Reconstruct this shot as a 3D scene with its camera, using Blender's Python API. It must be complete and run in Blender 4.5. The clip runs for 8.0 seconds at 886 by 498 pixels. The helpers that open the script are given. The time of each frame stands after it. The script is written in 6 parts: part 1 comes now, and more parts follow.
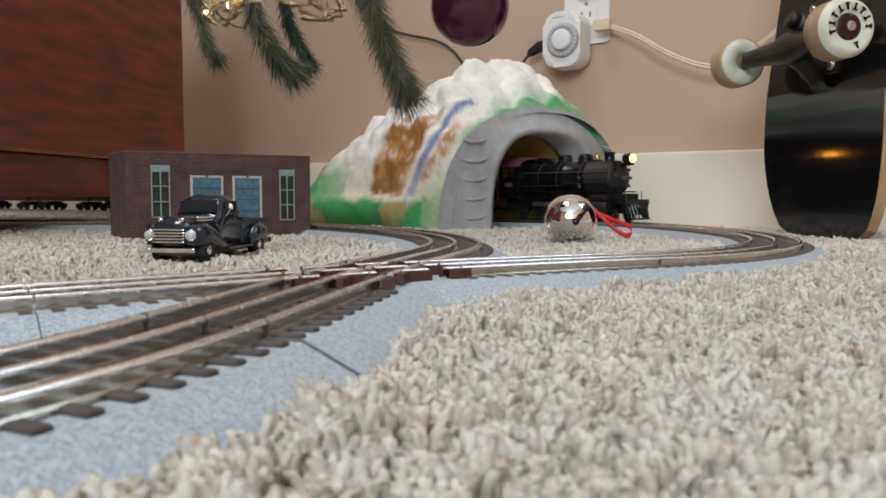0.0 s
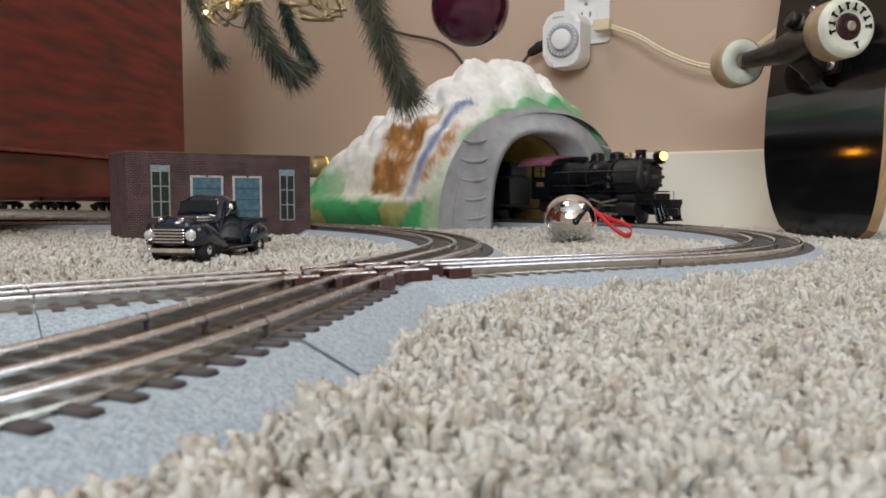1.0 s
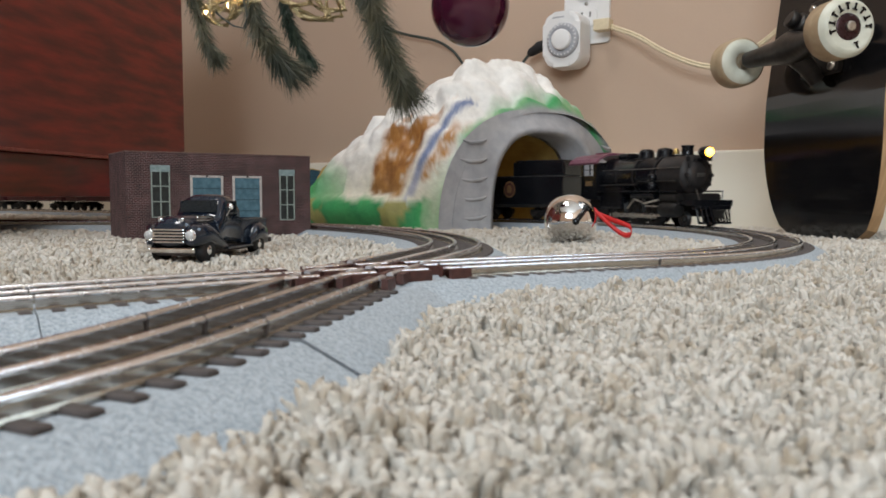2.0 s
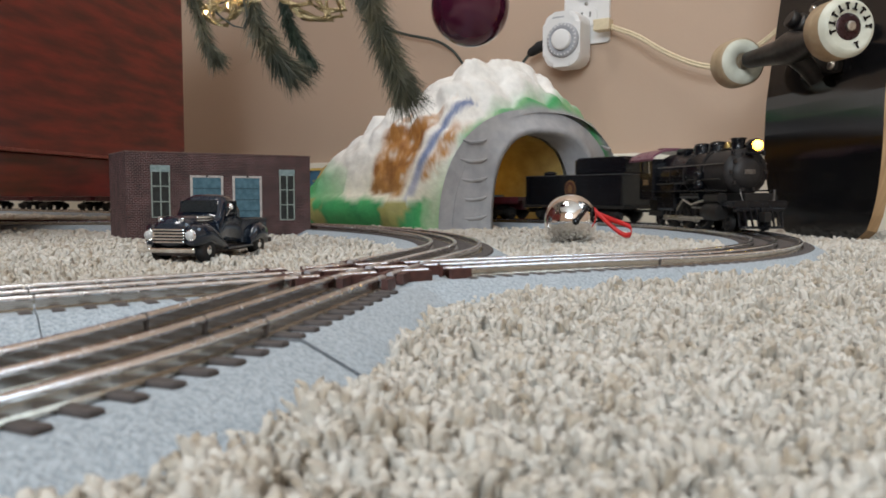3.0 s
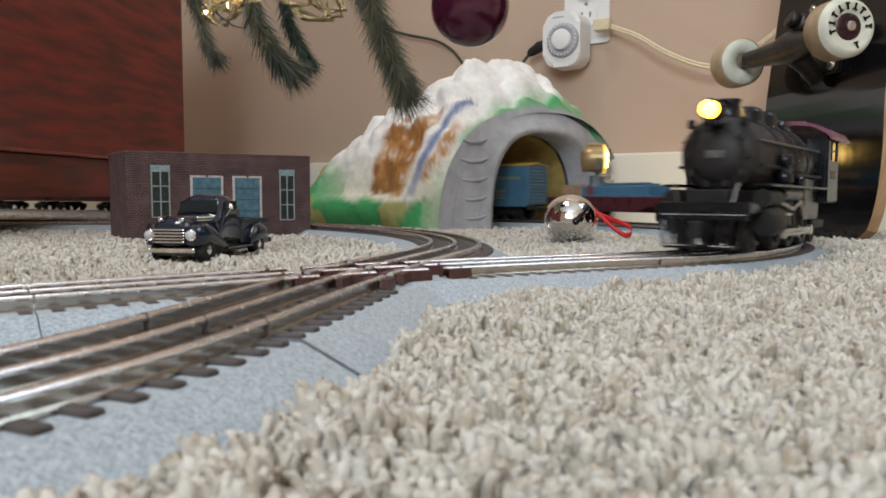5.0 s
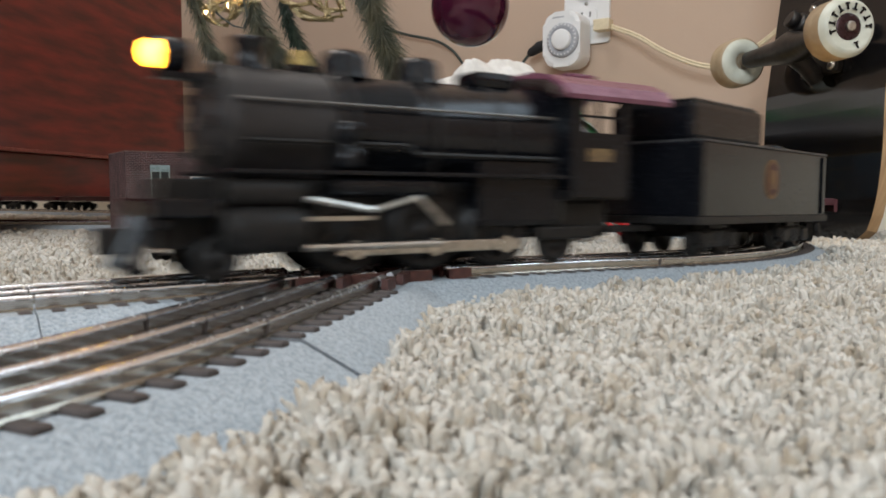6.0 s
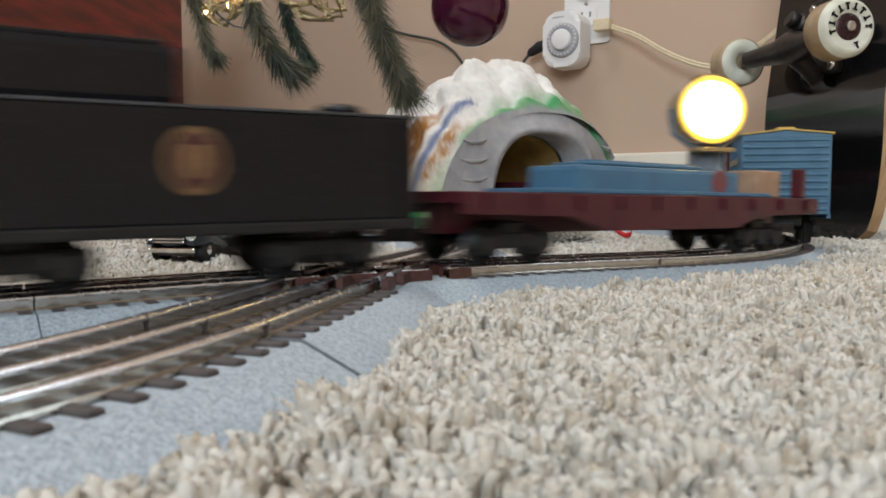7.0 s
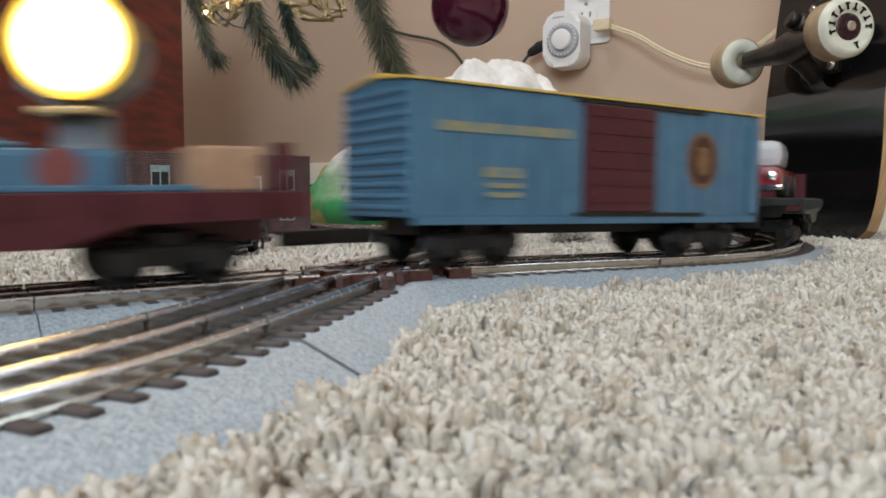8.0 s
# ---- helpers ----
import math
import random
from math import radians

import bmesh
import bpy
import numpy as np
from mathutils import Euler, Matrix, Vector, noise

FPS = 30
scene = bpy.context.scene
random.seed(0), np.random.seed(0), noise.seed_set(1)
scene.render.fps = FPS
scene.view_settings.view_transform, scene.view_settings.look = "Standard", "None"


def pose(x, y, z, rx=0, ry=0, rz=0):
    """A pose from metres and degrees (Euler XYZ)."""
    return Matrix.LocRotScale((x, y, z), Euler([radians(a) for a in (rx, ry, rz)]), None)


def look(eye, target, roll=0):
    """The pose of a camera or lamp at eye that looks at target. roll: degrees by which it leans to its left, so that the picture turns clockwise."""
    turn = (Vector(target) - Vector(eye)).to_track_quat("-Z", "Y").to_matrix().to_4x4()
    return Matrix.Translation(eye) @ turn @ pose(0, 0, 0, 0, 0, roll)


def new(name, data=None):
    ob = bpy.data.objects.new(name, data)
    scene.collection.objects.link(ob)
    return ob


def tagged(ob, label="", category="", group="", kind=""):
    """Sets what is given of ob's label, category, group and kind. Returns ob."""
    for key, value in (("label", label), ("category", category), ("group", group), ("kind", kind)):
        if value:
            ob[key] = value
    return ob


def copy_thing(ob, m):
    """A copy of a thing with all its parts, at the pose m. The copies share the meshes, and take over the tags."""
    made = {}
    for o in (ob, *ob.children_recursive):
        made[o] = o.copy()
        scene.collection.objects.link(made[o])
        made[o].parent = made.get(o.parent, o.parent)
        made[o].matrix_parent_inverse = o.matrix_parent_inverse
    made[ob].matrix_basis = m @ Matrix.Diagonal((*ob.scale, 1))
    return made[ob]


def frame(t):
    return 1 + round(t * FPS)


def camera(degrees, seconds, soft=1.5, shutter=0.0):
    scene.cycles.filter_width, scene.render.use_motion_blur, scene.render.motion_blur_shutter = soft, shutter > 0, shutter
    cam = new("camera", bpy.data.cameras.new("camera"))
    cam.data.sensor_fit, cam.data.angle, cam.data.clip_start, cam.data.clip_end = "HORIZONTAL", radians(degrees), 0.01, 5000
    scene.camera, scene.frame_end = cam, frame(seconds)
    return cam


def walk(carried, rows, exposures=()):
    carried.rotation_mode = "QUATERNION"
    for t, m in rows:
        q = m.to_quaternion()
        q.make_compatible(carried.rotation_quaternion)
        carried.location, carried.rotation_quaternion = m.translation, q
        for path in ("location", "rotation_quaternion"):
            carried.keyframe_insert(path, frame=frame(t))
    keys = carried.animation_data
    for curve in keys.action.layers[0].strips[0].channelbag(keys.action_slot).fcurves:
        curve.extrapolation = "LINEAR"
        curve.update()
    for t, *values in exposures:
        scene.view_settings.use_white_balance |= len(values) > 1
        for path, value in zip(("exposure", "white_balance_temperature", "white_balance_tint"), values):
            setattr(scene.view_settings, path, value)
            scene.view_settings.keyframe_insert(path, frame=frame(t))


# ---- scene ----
cam = camera(59.76, 8.0, soft=1.7, shutter=0.8)
cam.data.dof.use_dof, cam.data.dof.focus_distance, cam.data.dof.aperture_fstop = True, 0.55, 34
EYE = Vector((0, 0, 0.0422))
AIM = EYE + Vector((0, math.cos(0.0698), -math.sin(0.0698)))
walk(cam, [(0, look(EYE, AIM, 0.02)), (8, look(EYE, AIM, 0.02))])

# ---------------------------------------------------------------- plan
CX, CY = -0.0303, 0.2968          # centre of the track crossing
AB = 0.99278                      # heading of the main line there, from +y towards +x
AA = AB - 0.76136                 # heading of the crossed line
LB, RB = 0.15755, 0.35271         # main line: straight, then a tight curve to the left
R2 = 0.420                        # radius of the wider curve into the tunnel
A2 = radians(-56)                 # heading of the wall and of the straight along it
RAIL_Z, BUMP = 0.011, 0.0036
WALL_P, WALL_A = Vector((0.3242, 1.0632)), radians(-56)


def rail_z(x, y):
    return RAIL_Z + BUMP * math.exp(-((x - CX) ** 2 + (y - CY) ** 2) / 0.04)


def heading(a):
    return Vector((math.sin(a), math.cos(a)))


def right_of(a):
    return Vector((math.cos(a), -math.sin(a)))


def line_b(s):
    """Place and heading on the main line, s metres past the crossing: straight, tight curve, short straight, wide curve, straight."""
    p, a = Vector((CX, CY)), AB
    if s < LB:
        return p + heading(a) * s, a
    p = p + heading(a) * LB
    s -= LB
    for turn, radius in ((AB, RB), (0, 0.015), (-A2, R2)):
        length = turn * radius if turn else radius
        part_way = min(s, length)
        if turn:
            k = part_way / radius
            p = p - right_of(a) * radius + right_of(a - k) * radius
            a -= k
        else:
            p = p + heading(a) * part_way
        s -= part_way
        if s <= 0:
            return p, a
    return p + heading(a) * s, a


LA1, RA1, LA0, RA0 = 0.11619, 0.43524, 0.11563, 0.27754


def line_a(s):
    """Place and heading on the crossed line."""
    c = Vector((CX, CY))
    if s > LA1:
        turn = (s - LA1) / RA1
        centre = c + heading(AA) * LA1 - right_of(AA) * RA1
        if turn < 1.75:
            return centre + right_of(AA - turn) * RA1, AA - turn
        return centre + right_of(AA - 1.75) * RA1 + heading(AA - 1.75) * (s - LA1 - RA1 * 1.75), AA - 1.75
    if s < -LA0:
        turn = (-LA0 - s) / RA0
        return c - heading(AA) * LA0 - right_of(AA) * RA0 + right_of(AA + turn) * RA0, AA + turn
    return c + heading(AA) * s, AA

# ---------------------------------------------------------------- light
world = bpy.data.worlds.new("world")
scene.world = world
world.use_nodes = True
world.node_tree.nodes["Background"].inputs[0].default_value = (0.9, 0.95, 1.0, 1)
world.node_tree.nodes["Background"].inputs[1].default_value = 0.2


def area_lamp(name, m, sx, sy, watts, colour):
    data = bpy.data.lights.new(name, "AREA")
    data.shape, data.size, data.size_y, data.energy, data.color = "RECTANGLE", sx, sy, watts, colour
    lamp = new(name, data)
    lamp.matrix_world = m
    return lamp


def in_opening(along, depth, z, facing):
    """A lamp's pose in a wall opening: metres along the long wall, out from it, and up, looking straight into the room.
    """
    d, n = heading(WALL_A), right_of(WALL_A)
    p = WALL_P + d * along + n * depth
    q = p + n * facing
    return look((p.x, p.y, z), (q.x, q.y, z - 0.15))


area_lamp("ceiling_lamp", look((-0.70, 0.55, 2.36), (-0.70, 0.60, 0)), 0.8, 0.8, 27, (1.0, 0.965, 0.94))
area_lamp("south_window_daylight", in_opening(-1.05, -3.62, 1.45, 1), 1.75, 1.2, 76, (0.78, 0.90, 1.0))
# no window known here: lamp added to draw pale streaks on rails and boiler
area_lamp("north_rail_fill", in_opening(-1.30, 0.02, 1.45, -1), 1.05, 1.15, 16, (0.70, 0.86, 1.0))

# ---------------------------------------------------------------- materials


def nodes_of(name):
    m = bpy.data.materials.new(name)
    m.use_nodes = True
    return m, m.node_tree.nodes, m.node_tree.links, m.node_tree.nodes["Principled BSDF"]


def mat(name, a, b=None, rough=0.6, metal=0.0, scale=60.0, bump=0.0, bump_scale=400.0, spec=0.4, coat=0.0, stretch=(1, 1, 1), vary=0.0, rough_vary=0.12, emit=None, strength=0.0, detail=6.0):
    """A surface that wanders between two colours, with fine relief, uneven gloss and, where asked, a shade for each piece."""
    m, n, l, p = nodes_of(name)
    b = b or tuple(c * 0.8 for c in a)
    co = n.new("ShaderNodeTexCoord")
    mp = n.new("ShaderNodeMapping")
    mp.inputs["Scale"].default_value = stretch
    l.new(co.outputs["Object"], mp.inputs["Vector"])
    big = n.new("ShaderNodeTexNoise")
    big.inputs["Scale"].default_value, big.inputs["Detail"].default_value = scale, detail
    fine = n.new("ShaderNodeTexNoise")
    fine.inputs["Scale"].default_value, fine.inputs["Detail"].default_value = bump_scale, 3
    l.new(mp.outputs["Vector"], big.inputs["Vector"])
    l.new(mp.outputs["Vector"], fine.inputs["Vector"])
    mix = n.new("ShaderNodeMix")
    mix.data_type = "RGBA"
    mix.inputs[6].default_value, mix.inputs[7].default_value = (*a, 1), (*b, 1)
    ramp = n.new("ShaderNodeMapRange")
    ramp.inputs[1].default_value, ramp.inputs[2].default_value = 0.35, 0.65
    l.new(big.outputs["Fac"], ramp.inputs[0])
    l.new(ramp.outputs[0], mix.inputs[0])
    out = mix.outputs[2]
    if vary:
        info = n.new("ShaderNodeObjectInfo")
        hsv = n.new("ShaderNodeHueSaturation")
        r2 = n.new("ShaderNodeMapRange")
        r2.inputs[3].default_value, r2.inputs[4].default_value = 1 - vary, 1 + vary
        l.new(info.outputs["Random"], r2.inputs[0])
        l.new(r2.outputs[0], hsv.inputs["Value"])
        l.new(out, hsv.inputs["Color"])
        out = hsv.outputs[0]
    l.new(out, p.inputs["Base Color"])
    rr = n.new("ShaderNodeMapRange")
    rr.inputs[3].default_value, rr.inputs[4].default_value = max(0.02, rough - rough_vary), min(1, rough + rough_vary)
    l.new(fine.outputs["Fac"], rr.inputs[0])
    l.new(rr.outputs[0], p.inputs["Roughness"])
    p.inputs["Metallic"].default_value = metal
    p.inputs["Specular IOR Level"].default_value = spec
    p.inputs["Coat Weight"].default_value = coat
    p.inputs["Coat Roughness"].default_value = 0.08
    if bump:
        bp = n.new("ShaderNodeBump")
        bp.inputs["Strength"].default_value, bp.inputs["Distance"].default_value = bump, 0.0006
        l.new(fine.outputs["Fac"], bp.inputs["Height"])
        l.new(bp.outputs["Normal"], p.inputs["Normal"])
    if emit:
        p.inputs["Emission Color"].default_value, p.inputs["Emission Strength"].default_value = (*emit, 1), strength
    return m


M_WALL = mat("wall_paint", (0.53, 0.385, 0.285), (0.50, 0.36, 0.265), 0.75, scale=3, bump=0.25, bump_scale=250)
M_TRIM = mat("trim_paint", (0.80, 0.74, 0.62), (0.76, 0.70, 0.58), 0.45, scale=8)
M_CEIL = mat("ceiling_paint", (0.8, 0.79, 0.76), None, 0.9, scale=5)
M_CARPET = mat("carpet_pile", (0.52, 0.47, 0.39), (0.40, 0.35, 0.28), 0.95, scale=90, spec=0.1, bump=0.8, bump_scale=900)
M_RED = mat("red_stain", (0.235, 0.024, 0.015), (0.095, 0.012, 0.009), 0.35, scale=12, stretch=(1, 1, 6), bump=0.2, bump_scale=80, coat=0.2)
M_BALLAST = mat("ballast_plastic", (0.45, 0.50, 0.54), (0.28, 0.32, 0.355), 0.85, scale=900, bump=1.0, bump_scale=1200)
M_RAIL = mat("steel_rail", (0.93, 0.95, 0.98), (0.84, 0.87, 0.91), 0.24, 1.0, scale=40)
M_TIE = mat("tie_plastic", (0.055, 0.045, 0.042), (0.09, 0.075, 0.07), 0.7, scale=300, bump=0.4)
M_FROG = mat("frog_plastic", (0.09, 0.035, 0.028), (0.06, 0.025, 0.02), 0.5, scale=300)
M_BLACK = mat("black_enamel", (0.004, 0.0045, 0.0065), (0.006, 0.0065, 0.0085), 0.24, scale=100, bump=0.06, spec=0.32)
M_DARK = mat("dark_diecast", (0.010, 0.0095, 0.009), (0.018, 0.016, 0.015), 0.5, scale=200, bump=0.2, spec=0.25)
M_STEEL = mat("bright_steel", (0.65, 0.63, 0.58), (0.4, 0.38, 0.35), 0.3, 1.0, scale=300)
M_CHROME = mat("chrome", (0.9, 0.9, 0.9), (0.85, 0.85, 0.85), 0.06, 1.0, scale=50, rough_vary=0.03)
M_MAROON = mat("maroon_plastic", (0.070, 0.010, 0.016), (0.052, 0.008, 0.012), 0.4, scale=90)
M_BLUE = mat("blue_plastic", (0.065, 0.16, 0.245), (0.052, 0.13, 0.21), 0.42, scale=90)
M_YELLOW = mat("yellow_paint", (0.62, 0.42, 0.09), (0.5, 0.33, 0.07), 0.5, scale=200)
M_NAVY = mat("navy_paint", (0.008, 0.016, 0.030), (0.007, 0.012, 0.024), 0.15, scale=60, coat=0.6)
M_GLOW = mat("lamp_glow", (1, 0.8, 0.4), None, 0.4, emit=(1.0, 0.36, 0.018), strength=26)


M_RAIL_DARK = mat("dark_rail", (0.84, 0.84, 0.86), (0.66, 0.65, 0.66), 0.38, 1.0, scale=40)
M_RED_EDGE = mat("lighter_red", (0.30, 0.09, 0.06), (0.20, 0.04, 0.03), 0.5, scale=200)
M_CAP = mat("worn_card_edge", (0.28, 0.20, 0.17), (0.16, 0.08, 0.07), 0.8, scale=500)
M_PANE = mat("printed_pane", (0.012, 0.016, 0.016), (0.03, 0.035, 0.035), 0.4, scale=200)
M_SKY_PANE = mat("printed_top_light", (0.30, 0.38, 0.38), (0.20, 0.28, 0.28), 0.5, scale=400)
M_FRAME = mat("printed_frame", (0.34, 0.40, 0.36), (0.26, 0.31, 0.28), 0.7, scale=400)
M_FRAME_W = mat("printed_white_frame", (0.60, 0.56, 0.52), (0.42, 0.38, 0.36), 0.7, scale=400)
M_DOOR = mat("printed_blue_door", (0.10, 0.20, 0.25), (0.06, 0.13, 0.17), 0.7, scale=220)
M_DOOR_D = mat("printed_door_rail", (0.05, 0.10, 0.13), (0.04, 0.08, 0.10), 0.7, scale=220)
M_RUBBER = mat("rubber", (0.012, 0.012, 0.012), (0.02, 0.02, 0.02), 0.7, scale=200)
M_GLASS_DARK = mat("tinted_glass", (0.02, 0.025, 0.03), None, 0.08, scale=20, coat=0.5, rough_vary=0.03)
M_LENS = mat("lamp_lens", (0.6, 0.6, 0.58), (0.4, 0.4, 0.4), 0.1, scale=900, coat=0.4)
M_RIBBON = mat("red_satin", (0.62, 0.025, 0.022), (0.48, 0.015, 0.015), 0.4, scale=300, bump=0.2)
M_DECK = mat("black_lacquer", (0.006, 0.006, 0.007), (0.010, 0.0095, 0.010), 0.10, scale=14, bump=0.03, bump_scale=120, rough_vary=0.04, spec=0.45)
M_GRIP = mat("grip_tape", (0.02, 0.02, 0.02), (0.03, 0.03, 0.03), 0.95, scale=900, bump=1.0, bump_scale=1500)
M_PLY = mat("maple_ply", (0.50, 0.33, 0.18), (0.36, 0.22, 0.11), 0.55, scale=60, stretch=(12, 1, 0.3))
M_TRUCK = mat("dark_truck_metal", (0.03, 0.027, 0.026), (0.05, 0.044, 0.04), 0.38, 0.6, scale=120)
M_URETHANE = mat("cream_urethane", (0.66, 0.66, 0.56), (0.55, 0.54, 0.44), 0.4, scale=70)
M_TREAD = mat("worn_tread", (0.44, 0.33, 0.21), (0.34, 0.24, 0.14), 0.6, scale=90)
M_BEARING = mat("bearing_shield", (0.05, 0.018, 0.02), (0.03, 0.012, 0.014), 0.3, 0.4, scale=300)
M_WHITE = mat("white_plastic", (0.78, 0.76, 0.74), (0.74, 0.72, 0.70), 0.4, scale=40)
M_DIAL = mat("grey_dial", (0.42, 0.42, 0.44), (0.36, 0.36, 0.38), 0.45, scale=300)
M_CORD_G = mat("dark_green_cord", (0.025, 0.035, 0.03), (0.04, 0.05, 0.045), 0.5, scale=300)
M_CREAM = mat("cream_plastic", (0.74, 0.62, 0.42), (0.66, 0.54, 0.36), 0.45, scale=150)
M_BARK = mat("wired_bark", (0.06, 0.04, 0.03), (0.03, 0.022, 0.016), 0.8, scale=300)
M_NEEDLE = mat("needles", (0.048, 0.056, 0.042), (0.115, 0.105, 0.062), 0.45, scale=40)
M_NEEDLE_D = mat("dark_needles", (0.018, 0.034, 0.022), (0.035, 0.050, 0.032), 0.5, scale=60)
M_GOLD = mat("gold_glitter", (0.62, 0.50, 0.28), (0.16, 0.12, 0.06), 0.28, 0.9, scale=1500, bump=1.0, bump_scale=1800)
M_PLUM = mat("plum_glass", (0.085, 0.012, 0.035), (0.07, 0.010, 0.03), 0.12, 0.35, scale=20, coat=0.5, rough_vary=0.04)
M_BULB = mat("fairy_bulb", (1, 0.8, 0.5), None, 0.4, emit=(1.0, 0.68, 0.32), strength=25)
M_PORTAL = mat("grey_portal", (0.44, 0.44, 0.45), (0.35, 0.35, 0.37), 0.7, scale=60, bump=0.5, bump_scale=220)
M_LINING = mat("tunnel_lining", (0.50, 0.36, 0.12), (0.38, 0.26, 0.08), 0.8, scale=60, bump=0.6, bump_scale=150)
# maroon roof made pinker: its strong highlight is put into the base colour
M_PINK = mat("maroon_roof_highlit", (0.22, 0.085, 0.125), (0.17, 0.06, 0.09), 0.3, scale=120)
M_GREY_RED = mat("red_vehicle", (0.28, 0.02, 0.03), (0.2, 0.015, 0.02), 0.2, scale=50, coat=0.5)
M_CLEAR = mat("clear_plastic", (0.55, 0.56, 0.58), None, 0.1, scale=20, rough_vary=0.04)
M_CRATE = mat("tan_crate", (0.42, 0.27, 0.17), (0.34, 0.2, 0.12), 0.7, scale=200)

M_WHEEL = mat("wheel_metal", (0.022, 0.021, 0.020), (0.012, 0.011, 0.011), 0.45, 0.3, scale=200, spec=0.3)
M_SMOKEBOX = mat("graphite_smokebox", (0.026, 0.022, 0.021), (0.017, 0.015, 0.0145), 0.5, scale=200, bump=0.2, spec=0.3)
M_STEEL_D = mat("dull_steel", (0.20, 0.19, 0.18), (0.13, 0.12, 0.11), 0.4, 0.8, scale=300)
M_BRASS = mat("brass", (0.5, 0.36, 0.14), (0.4, 0.28, 0.1), 0.3, 1.0, scale=300)
M_NUMBER = mat("faded_gold_print", (0.22, 0.14, 0.06), (0.06, 0.04, 0.025), 0.6, scale=700)
M_BLACK_EDGE = mat("lighter_black_edge", (0.06, 0.06, 0.065), (0.03, 0.03, 0.03), 0.35, scale=300)
M_BADGE = mat("badge_gold", (0.20, 0.11, 0.045), (0.13, 0.07, 0.03), 0.5, scale=500)
M_BADGE_D = mat("badge_red", (0.07, 0.018, 0.014), (0.045, 0.014, 0.012), 0.5, scale=500)
M_LETTER = mat("gold_lettering", (0.30, 0.25, 0.10), (0.12, 0.19, 0.22), 0.5, scale=500)
M_MARK = mat("faded_red_mark", (0.22, 0.05, 0.04), (0.14, 0.06, 0.07), 0.6, scale=400)
M_GREYP = mat("grey_plastic", (0.16, 0.18, 0.20), (0.12, 0.14, 0.16), 0.4, scale=200)
M_DRUM = mat("yellowed_drum", (0.42, 0.30, 0.14), (0.34, 0.23, 0.10), 0.35, 0.4, scale=200)
M_SEARCH = mat("searchlight_glow", (1, 0.85, 0.5), None, 0.4, emit=(1.0, 0.62, 0.16), strength=17)

M_SEAM = mat("roadbed_seam", (0.16, 0.17, 0.18), (0.10, 0.11, 0.12), 0.8, scale=400)
# bezel is no lamp: emission imitates the amber edge of the lens light
M_RIM = mat("rim_with_lens_glow", (0.9, 0.6, 0.1), None, 0.4, emit=(1.0, 0.62, 0.06), strength=1.3)

M_WEB = mat("rolled_rail_web", (0.62, 0.59, 0.54), (0.50, 0.47, 0.42), 0.2, 1.0, scale=60, rough_vary=0.08)


def painted_rock():
    """Hand-painted plaster: the paint layer, brushed unevenly, over a chalky relief."""
    m, n, l, p = nodes_of("painted_plaster")
    a = n.new("ShaderNodeAttribute")
    a.attribute_name = "paint"
    co = n.new("ShaderNodeTexCoord")
    t = n.new("ShaderNodeTexNoise")
    t.inputs["Scale"].default_value, t.inputs["Detail"].default_value = 130, 6
    l.new(co.outputs["Object"], t.inputs["Vector"])
    hsv = n.new("ShaderNodeHueSaturation")
    r = n.new("ShaderNodeMapRange")
    r.inputs[1].default_value, r.inputs[2].default_value, r.inputs[3].default_value, r.inputs[4].default_value = 0.3, 0.7, 0.92, 1.06
    l.new(t.outputs["Fac"], r.inputs[0])
    l.new(r.outputs[0], hsv.inputs["Value"])
    l.new(a.outputs["Color"], hsv.inputs["Color"])
    l.new(hsv.outputs[0], p.inputs["Base Color"])
    p.inputs["Roughness"].default_value = 0.55
    b = n.new("ShaderNodeBump")
    b.inputs["Strength"].default_value, b.inputs["Distance"].default_value = 0.5, 0.002
    l.new(t.outputs["Fac"], b.inputs["Height"])
    l.new(b.outputs["Normal"], p.inputs["Normal"])
    return m


M_MOUNTAIN = painted_rock()


